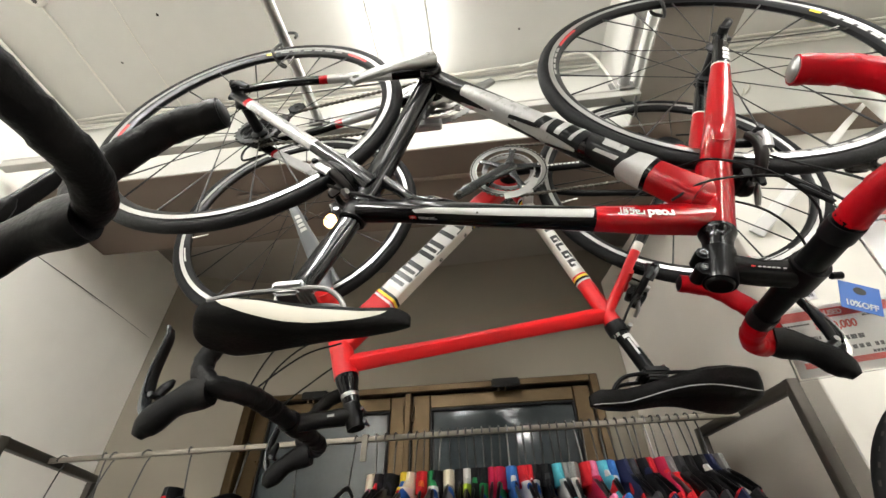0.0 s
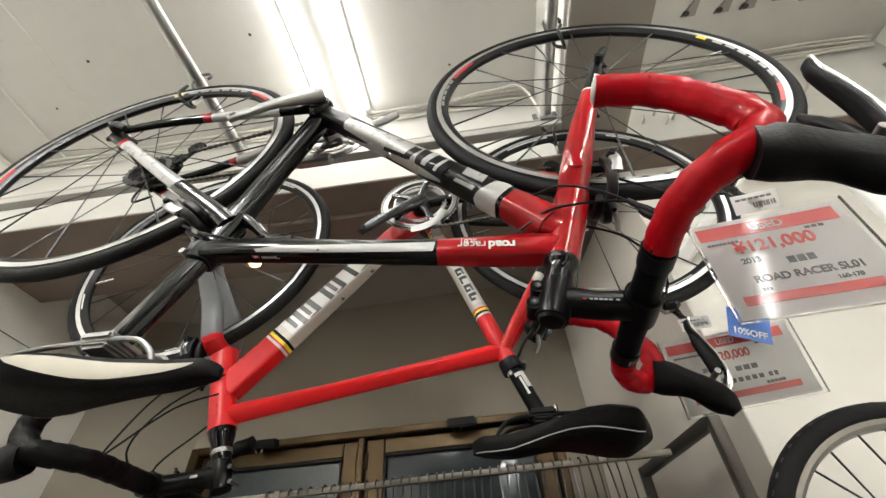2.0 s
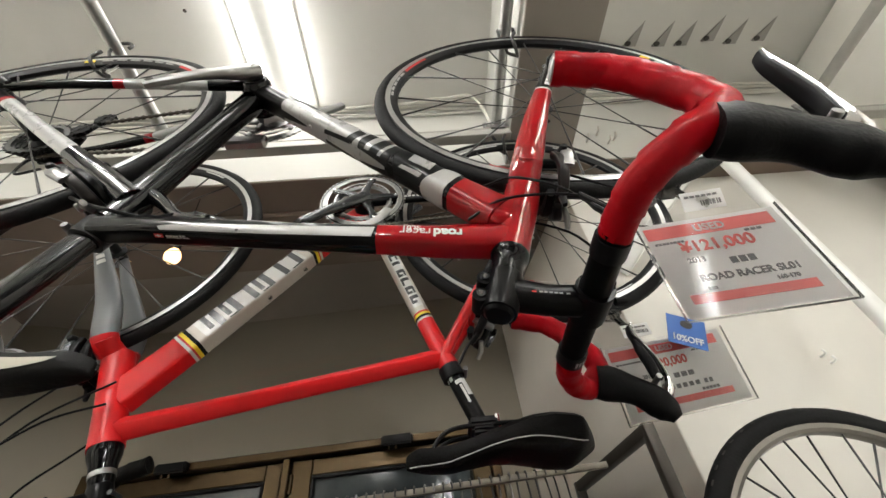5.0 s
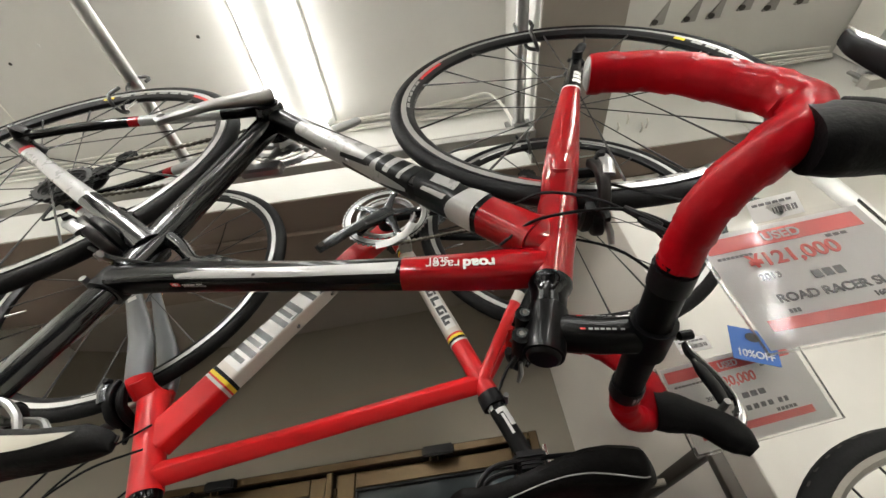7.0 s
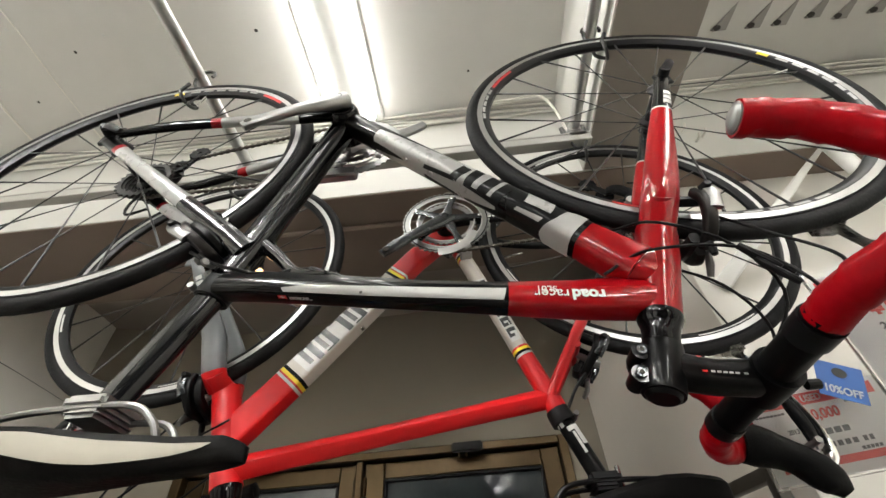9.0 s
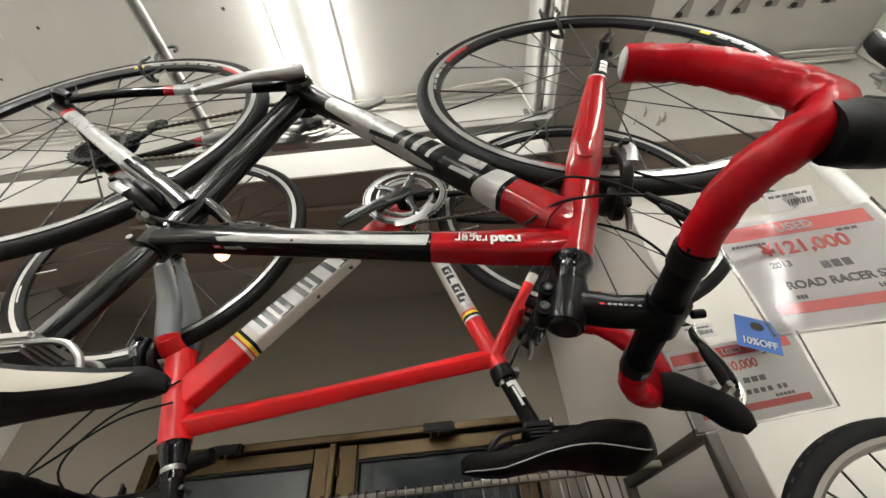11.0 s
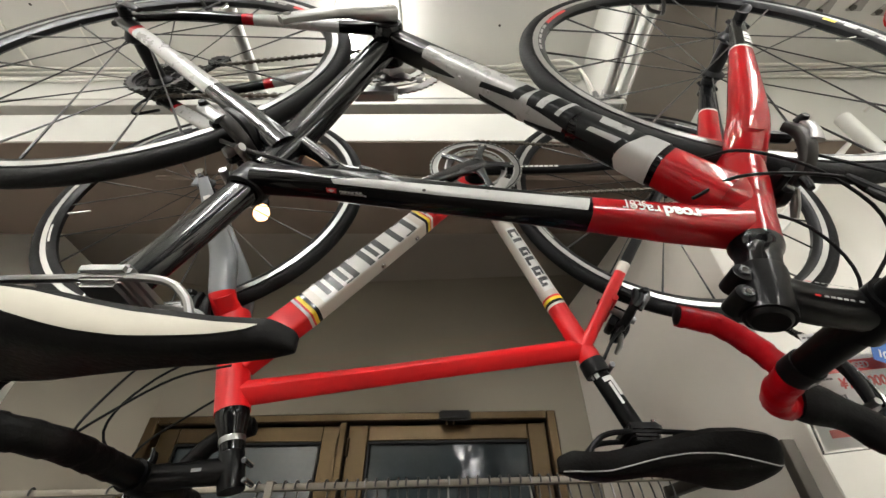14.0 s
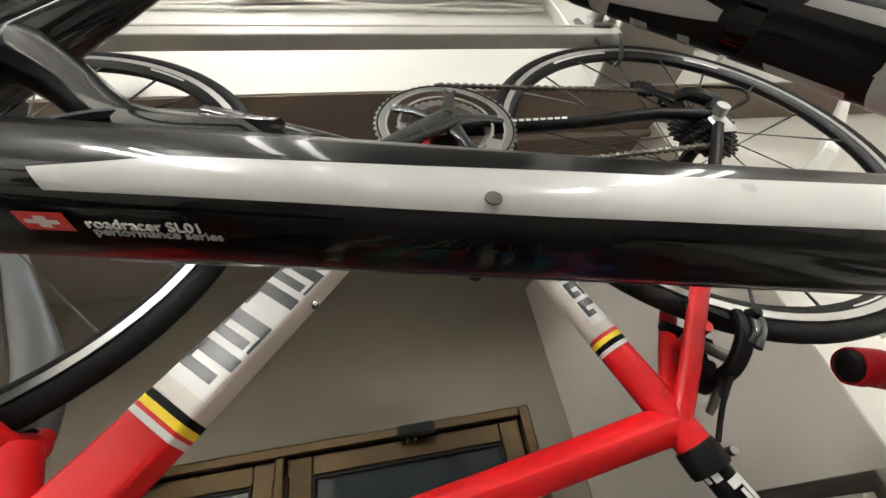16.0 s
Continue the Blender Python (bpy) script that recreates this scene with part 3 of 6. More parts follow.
def caliper(bike, m, mat, label="dual-pivot rim brake caliper"):
    """A rim brake about its bolt: two arms, pads, cable bolt. Local z points from the bolt to the tyre."""
    arms = [tube(spline([(s * 0.003, -0.018, -0.030), (s * 0.020, -0.021, -0.027), (s * 0.032, -0.022, -0.012), (s * 0.036, -0.021, 0.006), (s * 0.033, -0.016, 0.022)], 5), [(0.0050, 0.0055), (0.0060, 0.0066), (0.0062, 0.0070), (0.0056, 0.0058), (0.0045, 0.0048)], 14, ref=(0, 1, 0), power=3.6) for s in (1, -1)]
    inner = tube(spline([(-0.014, -0.008, -0.028), (0.004, -0.009, -0.024), (0.024, -0.009, -0.015), (0.029, -0.009, 0.004), (0.028, -0.009, 0.018)], 5), [(0.005, 0.006), (0.006, 0.008), (0.006, 0.007), (0.005, 0.005)], 10, ref=(0, 1, 0), power=3)
    c = part("brake_caliper", moved(merged(*arms), m), mat, bike, label)
    part("inner_arm", moved(inner, m), M["plastic"], c, "black inner arm")
    part("pivot_bolt", moved(lathe([(0, -0.034), (0.005, -0.034), (0.006, -0.030), (0.004, 0.01), (0, 0.01)], 12), m), M["dull_alloy"], c)
    part("cable_arm", moved(tube([(0.004, -0.026, -0.028), (0.018, -0.031, -0.036), (0.026, -0.031, -0.046)], [(0.003, 0.005), (0.004, 0.006), (0.003, 0.004)], 10), m), M["dull_alloy"], c, "silver cable arm")
    part("barrel_adjuster", moved(tube([(-0.012, -0.020, -0.030), (-0.013, -0.020, -0.044), (-0.013, -0.020, -0.050)], [0.0045, 0.0050, 0.0030], 10, ref=(1, 0, 0)), m), M["plastic"], c)
    for s in (-1, 1):
        part("pad_holder", moved(tube(spline([(s * 0.0385, -0.027, -0.010), (s * 0.0410, -0.029, 0.004), (s * 0.0400, -0.028, 0.018), (s * 0.0390, -0.026, 0.024)], 4), [(0.0030, 0.0066), (0.0034, 0.0058), (0.0036, 0.0070), (0.0030, 0.0060)], 12, ref=(1, 0, 0), power=3), m), M["crank_grey"] if mat is M["plastic"] else M["dull_alloy"], c, "metal pad holder")
        part("pad_bolt", moved(tube([(s * 0.038, -0.024, 0.020), (s * 0.045, -0.026, 0.020), (s * 0.047, -0.026, 0.020)], [0.0055, 0.0055, 0.0036], 12, ref=(0, 1, 0)), m), M["plastic"], c)
        part("brake_pad", moved(box((s * 0.021 - 0.0055, -0.028, 0.015), (s * 0.021 + 0.0055, 0.022, 0.026), 0.003), m), M["plastic"], c, "black rubber brake pad")
    return c


def caliper_pose(bolt, out, to_tyre, scale=1.3):
    """The pose of a rim brake: its bolt, the way its arms stand off, the way to the tyre."""
    z = Vector(to_tyre).normalized()
    y = -(Vector(out) - z * Vector(out).dot(z)).normalized()
    x = y.cross(z)
    m = Matrix.Identity(4)
    for i, v in enumerate((x * scale, y * scale, z * scale, Vector(bolt))):
        for k in range(3):
            m[k][i] = v[k]
    return m


def rear_mech(bike, axle, s=-1):
    """A rear derailleur under the axle on the drive side."""
    a = Vector(axle) + Vector((0, s * 0.062, 0))
    body = part("rear_derailleur", merged(
        tube(spline([a + Vector((0.0, 0, -0.012)), a + Vector((-0.012, s * 0.006, -0.030)), a + Vector((0.012, s * 0.004, -0.055)), a + Vector((0.028, s * -0.004, -0.062))], 4), [(0.007, 0.010), (0.010, 0.013), (0.010, 0.013), (0.007, 0.010)], 10, power=2.6),
        tube([a + Vector((0.026, -s * 0.008, -0.060)), a + Vector((0.045, -s * 0.012, -0.085)), a + Vector((0.060, -s * 0.014, -0.108))], [(0.003, 0.010), (0.003, 0.008), (0.003, 0.009)], 8, power=3)), M["plastic"], bike, "black and silver rear derailleur")
    for p in ((0.030, -0.016, -0.062), (0.058, -0.016, -0.106)):
        part("jockey_wheel", moved(toothed(0.018, 0.021, 11, -0.003, 0.003, 0.005), Matrix.Translation(a + Vector((p[0], -s * 0.016, p[2])))), M["plastic"], body)
    return body


def cassette(bike, axle, s=-1):
    c = None
    for i in range(9):
        v = s * (0.028 + 0.0042 * i)
        r = 0.054 - 0.0034 * i
        bm = moved(toothed(r - 0.005, r, 25 - 2 * i + (i % 2), v - 0.001, v + 0.001, max(0.016, r - 0.013)), Matrix.Translation(axle))
        if c is None:
            c = part("cassette", bm, M["cassette"], bike, "worn steel cassette")
        else:
            part("sprocket", bm, M["cassette"], c)


def drop_bar(bike, c, half, tape, bar_mat, sides=(1, -1), drop_back=-0.036, drop_down=0.131, reach=0.056, grip=0.155, tape_from=0.095, tip=0.0):
    """Drop handlebar about the clamp centre c: bare middle, taped ends, hoods and levers."""
    u, v0, w = c
    mid = [(u, -tape_from - 0.005, w), (u, -0.03, w), (u, -0.02, w), (u, 0.02, w), (u, 0.03, w), (u, tape_from + 0.005, w)]
    hb = part("handlebar", tube(mid, [0.0150, 0.0158, 0.0160, 0.0160, 0.0158, 0.0150], 20, ref=(1, 0, 0)), bar_mat, bike, "bare black centre of the drop handlebar")
    for s in sides:
        line = [(u, s * tape_from, w), (u + 0.003, s * (half - 0.060), w), (u + 0.013, s * (half - 0.030), w + 0.001), (u + 0.030, s * (half - 0.008), w + 0.001), (u + reach * 0.85, s * (half + 0.002), w - 0.003), (u + reach + 0.012, s * (half + 0.001), w - 0.026), (u + reach + 0.008, s * (half + 0.001), w - 0.056), (u + reach * 0.72, s * (half + 0.001), w - 0.090), (u + reach * 0.25, s * (half + 0.001), w - 0.115), (u + drop_back * 0.5, s * (half + 0.001), w - drop_down + 0.005), (u + drop_back, s * (half + 0.001), w - drop_down)]
        sw = Sweep(spline(line, 8), 0.0152, (0.2, 0.3, 1))
        grip_part = part("bar_tape", taped(sw), tape, hb, "wound handlebar tape")
        e = Vector(line[-1])
        d = (e - Vector(line[-2])).normalized()
        part("bar_plug", tube([e - d * 0.004, e + d * 0.0012, e + d * 0.0026, e + d * 0.0034], [0.0150, 0.0152, 0.0140, 0.009], 20, ref=(0, 0, 1)), M["dull_alloy"] if tape is M["tape_red"] and s == 1 else M["plastic"], hb, "bar end plug")
        y = s * half
        bar_u, bar_w = u, w
        if tip and s == -1:
            u, w = u + 0.016, w - 0.014
        hp = [(u + 0.042, y, w + 0.005), (u + 0.060, y, w + 0.010), (u + 0.079, y, w + 0.018), (u + 0.098, y, w + 0.029), (u + 0.113, y, w + 0.043), (u + 0.124, y, w + 0.057), (u + 0.130, y, w + 0.068)]
        hood = part("brake_hood", Sweep(spline(hp, 5), [(0.0180, 0.0235), (0.0192, 0.0255), (0.0188, 0.0235), (0.0168, 0.0200), (0.0158, 0.0186), (0.0165, 0.0200), (0.0172, 0.0208), (0.0150, 0.0175), (0.007, 0.008)], (0, 1, 0), 2.5).bm(22), M["hood"], hb, "black rubber brake hood")
        shiny = tape is M["tape_red"]
        lp = [(u + 0.122, y, w + 0.046), (u + 0.136, y, w + 0.030), (u + 0.143, y + s * 0.002, w + 0.006), (u + 0.145, y + s * 0.006, w - 0.022), (u + 0.141, y + s * 0.011, w - 0.050), (u + 0.137, y + s * 0.015, w - 0.075), (u + 0.140, y + s * 0.017, w - 0.090), (u + 0.144, y + s * 0.017, w - 0.097)]
        lever = part("brake_lever", Sweep(spline(lp, 6), [(0.0115, 0.0060), (0.0125, 0.0065), (0.0112, 0.0040), (0.0098, 0.0030), (0.0090, 0.0028), (0.0088, 0.0028), (0.0080, 0.0030), (0.0050, 0.0028)], (0, 1, 0), 2.6).bm(16), M["polished"] if shiny else M["crank_grey"], hb, "polished brake lever blade" if shiny else "dark grey brake lever blade")
        part("lever_face", Sweep(spline([(p[0] - 0.0045, p[1], p[2]) for p in lp[2:7]], 6), [(0.0085, 0.0032), (0.0088, 0.0034), (0.0080, 0.0034), (0.0060, 0.0026)], (0, 1, 0), 2.4).bm(14), M["plastic"], lever, "black inner face of the lever")
        lq = [(u + 0.128, y - s * 0.004, w + 0.010), (u + 0.127, y - s * 0.006, w - 0.010), (u + 0.122, y - s * 0.009, w - 0.032), (u + 0.118, y - s * 0.011, w - 0.050)]
        if not shiny:
            lq = [(p[0], p[1], w + 0.010 + 0.45 * (p[2] - w - 0.010)) for p in lq]
        part("shift_lever", Sweep(spline(lq, 5), [(0.005, 0.007), (0.006, 0.008), (0.007, 0.008), (0.006, 0.007), (0.003, 0.003)], (0, 1, 0), 2.4).bm(12), M["plastic"], hb, "black shift paddle")
        part("lever_pivot", tube([(u + 0.128, y - s * 0.013, w + 0.012), (u + 0.128, y + s * 0.013, w + 0.012)], 0.0042, 12, ref=(1, 0, 0)), M["dull_alloy"] if shiny else M["crank_grey"], hb)
        part("name_cap", tube([(u + 0.1335, y, w + 0.030), (u + 0.1365, y, w + 0.030)], [(0.0062, 0.011), (0.0045, 0.009)], 16), M["dull_alloy"] if shiny else M["crank_grey"], hb, "small metal cap on the lever")
        u, w = bar_u, bar_w
    hb.matrix_local = Matrix.Translation((0, v0, 0)) @ Matrix.Translation(c) @ Matrix.Rotation(radians(tip), 4, "X") @ Matrix.Translation(-Vector(c))
    return hb


def taped(sw, turns=0.030, lift=0.0015):
    """The tube with the overlapping ridges of wound tape."""
    n = max(20, int(sw.len / 0.004))
    bm = bmesh.new()
    sides, rings = 18, []
    for i in range(n + 1):
        s = i / n
        ring = []
        for k in range(sides):
            a = 2 * math.pi * k / sides
            ph = (s * sw.len / turns + k / sides) % 1.0
            ring.append(bm.verts.new(sw.at(s, a, lift * (1 - ph) ** 1.5 + 0.0003 * math.sin(7 * a + 30 * s))))
        rings.append(ring)
    for r, q in zip(rings, rings[1:]):
        for k in range(sides):
            bm.faces.new((r[k], r[(k + 1) % sides], q[(k + 1) % sides], q[k]))
    bm.faces.new(rings[0][::-1])
    bm.faces.new(rings[-1])
    return bm


class Saddle:
    """A saddle's skin from nose (s = 0) to tail (s = 1); a runs from one lower edge over the top to the other."""

    def __init__(self, nose, tail, top, half, dip):
        self.nose, self.tail, self.top, self.half, self.dip = nose, tail, top, half, dip

    def at(self, s, a, off=0.0):
        k = min(1.0, max(0.0, s) / 0.075, max(0.0, 1 - s) / 0.075) ** 0.5
        h = lerp_list(self.half, s) * (0.12 + 0.88 * k)
        d = lerp_list(self.dip, s) * (0.35 + 0.65 * k)
        e = abs(a)
        v = h * math.sin(min(e, 1.0) * math.pi / 2) ** 0.9 * math.copysign(1, a)
        w = lerp_list(self.top, s) - d * e ** 3.2
        return Vector((self.nose + (self.tail - self.nose) * s, v + math.copysign(off, a) * e, w + off * (1 - e)))

    def grid(self, s0, s1, a0, a1, ns, na, off=0.0, bend=None):
        bm = bmesh.new()
        rows = []
        for i in range(ns + 1):
            f = i / ns
            lo, hi = (a0, a1) if bend is None else bend(f, a0, a1)
            rows.append([bm.verts.new(self.at(s0 + (s1 - s0) * f, lo + (hi - lo) * k / na, off)) for k in range(na + 1)])
        for r, q in zip(rows, rows[1:]):
            for k in range(na):
                bm.faces.new((r[k], r[k + 1], q[k + 1], q[k]))
        return bm

    def shell(self, thick=0.012):
        """Top skin and hollow underside, closed round the rim."""
        bm = bmesh.new()
        ns, na = 44, 20
        tops, lows = [], []
        for i in range(ns + 1):
            s = 0.5 - 0.5 * math.cos(math.pi * i / ns)
            t = [self.at(s, -1 + 2 * k / na) for k in range(na + 1)]
            base = min(p.z for p in t)
            tops.append([bm.verts.new(p) for p in t])
            lows.append([bm.verts.new(Vector((p.x, p.y * 0.86, min(p.z - thick * 0.6, base + (p.z - base) * 0.7)))) for p in t])
        for r, q in zip(tops, tops[1:]):
            for k in range(na):
                bm.faces.new((r[k], r[k + 1], q[k + 1], q[k]))
        for r, q in zip(lows, lows[1:]):
            for k in range(na):
                bm.faces.new((r[k + 1], r[k], q[k], q[k + 1]))
        for i in range(ns):
            for k in (0, na):
                f = (tops[i][k], tops[i + 1][k], lows[i + 1][k], lows[i][k])
                bm.faces.new(f if k == 0 else f[::-1])
        for rows, flip in ((0, False), (ns, True)):
            for k in range(na):
                f = (tops[rows][k], lows[rows][k], lows[rows][k + 1], tops[rows][k + 1])
                bm.faces.new(f[::-1] if flip else f)
        bmesh.ops.recalc_face_normals(bm, faces=bm.faces)
        return bm


def rails(bike_saddle, post, sad, mat):
    """Two bent rails and the post's clamp."""
    u, w = post
    for s in (-1, 1):
        t = sad.tail
        part("saddle_rail", tube(spline([(u + 0.082, s * 0.012, w + 0.036), (u + 0.070, s * 0.018, w + 0.014), (u + 0.04, s * 0.022, w), (u - 0.05, s * 0.022, w), (t + 0.035, s * 0.034, w + 0.012), (t + 0.018, s * 0.040, w + 0.022)], 5), 0.0036, 8), mat, bike_saddle, "bent metal saddle rail")
    part("saddle_clamp", merged(box((u - 0.022, -0.030, w - 0.012), (u + 0.022, 0.030, w + 0.001), 0.004, 2), box((u - 0.018, -0.028, w + 0.001), (u + 0.018, 0.028, w + 0.010), 0.004, 2)), mat, bike_saddle, "metal saddle clamp")
    part("clamp_bolt", tube([(u - 0.026, 0, w + 0.014), (u - 0.026, 0, w - 0.024)], 0.004, 8), M["polished"], bike_saddle)


def stays(bike, pts, rad, mats, cuts=(0.0, 1.0), name="seat_stay", sides=(1, -1), power=2.4):
    for s in sides:
        sw = Sweep(spline([(p[0], s * p[1], p[2]) for p in pts], 5), rad, (0, 1, 0), power)
        base = None
        for m, a, b in zip(mats, cuts, cuts[1:]):
            ob = part(name if base is None else "painted_band", sw.bm(14, s0=a, s1=b, steps=10), m, bike if base is None else base)
            base = base or ob


# ---- the red, black and grey bicycle, hung upside down ----
def hung(x, y, z, facing, lean):
    """The pose of a bicycle hung by its wheels: origin at the bottom bracket, x forwards, z towards the saddle, so down."""
    f = Vector((facing, 0, 0))
    w = Vector((0, -math.sin(radians(lean)), -math.cos(radians(lean))))
    v = w.cross(f)
    m = Matrix.Identity(4)
    for i, c in enumerate((f, v, w, Vector((x, y, z)))):
        for k in range(3):
            m[k][i] = c[k]
    return m


def label_on(sw, word, at, step, size, a, above, s, mat, parent, bold):
    """A word laid flat on a tube, running along it, with its top towards the angle above."""
    p, q, r = sw.at(at, a, 0.0012), sw.at(at + step, a, 0.0012), sw.at(at, above, 0.0012)
    x = (q - p).normalized() * (s if step < 0 else 1)
    n = x.cross(p - r).normalized()
    n = n if n.y * s > 0 else -n
    y = n.cross(x)
    m = Matrix.Identity(4)
    for i, v in enumerate((x, y, n, p)):
        for k in range(3):
            m[k][i] = v[k]
    lettering(word, size, mat, m, parent, depth=0.0002, bold=bold)


def red_bike():
    b = thing("bicycle", hung(0.138, 0.227, 2.290, 1, 3.0), "glossy red, black and grey carbon road bicycle hanging upside down", "bicycle", "hanging bicycles")
    ra, fa = Vector((-0.393, 0, 0.068)), Vector((0.561, 0, 0.061))
    # frame tubes
    dt = Sweep([(0.0009, 0.0061, -0.0010), (0.0992, 0.0061, 0.1070), (0.1974, 0.0061, 0.2149), (0.2957, 0.0061, 0.3229), (0.3939, 0.0061, 0.4308)], [(0.0215, 0.0178), (0.0215, 0.0177), (0.0215, 0.0185), (0.0215, 0.0195), (0.0215, 0.0265)], (0, 1, 0), 3.2)
    down = part("down_tube", dt.bm(32, s0=0.0, s1=0.881, steps=22), M["black_gloss"], b, "black and grey down tube with a block logo")
    part("red_end", dt.bm(32, s0=0.881, s1=1.0, steps=6), M["red_gloss"], down, "glossy red tube end")
    part("head_gusset", tube(spline([(0.366, 0.0055, 0.400), (0.394, 0.004, 0.426), (0.420, 0.001, 0.434)], 4), [(0.0208, 0.0226), (0.0212, 0.0265), (0.0200, 0.0335)], 24, power=3.0), M["red_gloss"], down, "glossy red flare into the head tube")
    # grey side panels with black logo blocks, both sides
    for s in (1, -1):
        far = s == -1
        part("grey_panel", on_tube(dt, ((0.194, 0.0), (0.65, -0.6), (0.669, 2.09), (0.194, 1.37)), 0.0004, 30, 12, far), M["grey_paint"], down, "silver-grey painted side panel")
        for q in (((0.419, 1.1), (0.519, 0.87), (0.531, 1.29), (0.413, 1.48)), ((0.525, -0.19), (0.556, -0.15), (0.537, 1.25), (0.513, 0.99)), ((0.562, -0.45), (0.688, -0.68), (0.675, 1.56), (0.562, 1.25)), ((0.675, -1.36), (0.825, -0.3), (0.794, 1.59), (0.7, 1.56))):
            part("logo_block", on_tube(dt, q, 0.0008, 10, 10, far), M["decal_black"], down, "black logo block")
        for q in (((0.594, -0.64), (0.619, -0.64), (0.606, 1.03), (0.588, 1.03)), ((0.65, -0.53), (0.663, -0.91), (0.65, 1.06), (0.638, 1.03)), ((0.706, -1.32), (0.781, -1.21), (0.8, 0.08), (0.731, 0.12)), ((0.725, 0.72), (0.794, 0.57), (0.788, 1.03), (0.719, 1.06))):
            part("logo_slit", on_tube(dt, q, 0.0012, 6, 6, far), M["grey_paint"], down, "grey slit in a logo block")
        part("white_panel", on_tube(dt, ((0.825, -0.34), (0.869, -0.98), (0.869, 1.59), (0.794, 1.63)), 0.0013, 8, 12, far), M["white_paint"], down, "white painted block")
        for t in (0.345, 0.445):
            if s == 1:
                part("bottle_bolt", moved(lathe([(0, -0.003), (0.003, -0.002), (0.003, 0.002), (0, 0.003)], 10), Matrix.Translation(dt.at(t, 1.50, 0.0))), M["dull_alloy"], down)
    tt = Sweep([(-0.104, 0.008, 0.3972), (-0.05, 0.011, 0.4063), (0.05, 0.012, 0.4232), (0.15, 0.012, 0.4404), (0.25, 0.010, 0.4560), (0.32, 0.006, 0.4640), (0.396, 0.002, 0.4680)], [(0.016, 0.0250, 0.0175), (0.0155, 0.0230, 0.0182), (0.0150, 0.0205, 0.0196), (0.0150, 0.0175, 0.0201), (0.0160, 0.0190, 0.0210), (0.0175, 0.0250, 0.0225), (0.0190, 0.030, 0.025)], (0, 1, 0), (1.1, 3.8))
    top = part("top_tube", tt.bm(24, s0=0.0, s1=0.695, steps=18), M["black_gloss"], b, "glossy black top tube with a white flash")
    part("red_end", tt.bm(24, s0=0.695, s1=1.0, steps=10), M["red_gloss"], top, "glossy red tube end")
    for s in (1, -1):
        def ang(a):
            return a if s == 1 else math.pi - a
        for q in (((0.182, 0.50), (0.235, 0.20), (0.240, 0.90), (0.190, 0.92)), ((0.235, 0.20), (0.41, 0.10), (0.405, 0.88), (0.240, 0.90)), ((0.41, 0.10), (0.690, 0.02), (0.685, 0.70), (0.405, 0.88))):
            part("white_flash", on_tube(tt, q, 0.0006, 14, 10, s == -1), M["white_paint"], top, "long white painted flash")
        for word, at, size, a, bold in (("road", 0.856, 0.0180, 0.17, 0.035), ("racer", 0.783, 0.0170, 0.17, 0.0), ("SL01", 0.773, 0.0115, 0.02, 0.0)):
            label_on(tt, word, at, -0.02, size, ang(a), ang(a - 0.1), s, M["decal_white"], top, bold)
        if s == 1:
            part("flag_decal", on_tube(tt, ((0.172, 1.34), (0.193, 1.33), (0.193, 1.555), (0.172, 1.555)), 0.0006, 3, 6), M["decal_red"], top, "small red square with a white cross")
            part("flag_cross", on_tube(tt, ((0.180, 1.39), (0.185, 1.39), (0.185, 1.53), (0.180, 1.53)), 0.0009, 2, 4), M["decal_white"], top)
            part("flag_cross", on_tube(tt, ((0.1755, 1.44), (0.1895, 1.44), (0.1895, 1.49), (0.1755, 1.49)), 0.0010, 2, 3), M["decal_white"], top)
            for word, at, size, a, mat in (("roadracer SL01", 0.2255, 0.0040, 1.455, "decal_white"), ("performance series", 0.2295, 0.0036, 1.535, "stitch")):
                label_on(tt, word, at, 0.02, size, ang(a), ang(a - 0.06), s, M[mat], top, 0.0)
        part("cable_port", moved(lathe([(0.0, -0.0006), (0.0020, -0.0004), (0.0020, 0.0), (0.0, 0.0)], 12), Matrix.Translation(tt.at(0.375, ang(0.58), 0.0012))), M["hole"], top, "small dark hole in the flash")
    st = Sweep([(0.0, 0, 0.0), (-0.030, 0, 0.107), (-0.060, 0, 0.214), (-0.088, 0, 0.314), (-0.114, 0, 0.405)], [(0.022, 0.024), (0.018, 0.022), (0.017, 0.022), (0.018, 0.022), (0.018, 0.019)], (0, 1, 0), 2.4)
    part("seat_tube", st.bm(20), M["carbon"], b, "dark carbon seat tube")
    part("frame_strut", tube(spline([(-0.082, 0, 0.315), (-0.050, 0, 0.345), (-0.015, 0.003, 0.384), (0.03, 0.005, 0.401)], 5), [(0.012, 0.012), (0.010, 0.009), (0.011, 0.008), (0.014, 0.008)], 12), M["carbon"], b, "short dark strut between seat and top tube")
    ht_a, ht_b = Vector((0.446, 0, 0.352)), Vector((0.400, 0, 0.478))
    part("head_tube", tube([ht_a.lerp(ht_b, -0.02), ht_a.lerp(ht_b, 0.03), ht_a.lerp(ht_b, 0.10), ht_a.lerp(ht_b, 0.25), ht_a.lerp(ht_b, 0.5), ht_a.lerp(ht_b, 0.9), ht_a.lerp(ht_b, 1.13)], [0.0215, 0.0245, 0.0252, 0.0246, 0.0230, 0.0220, 0.0222], 24), M["red_gloss"], b, "glossy red head tube")
    part("bracket_shell", lathe([(0.0, -0.034), (0.025, -0.034), (0.028, -0.028), (0.028, 0.028), (0.025, 0.034), (0.0, 0.034)], 28), M["carbon"], b)
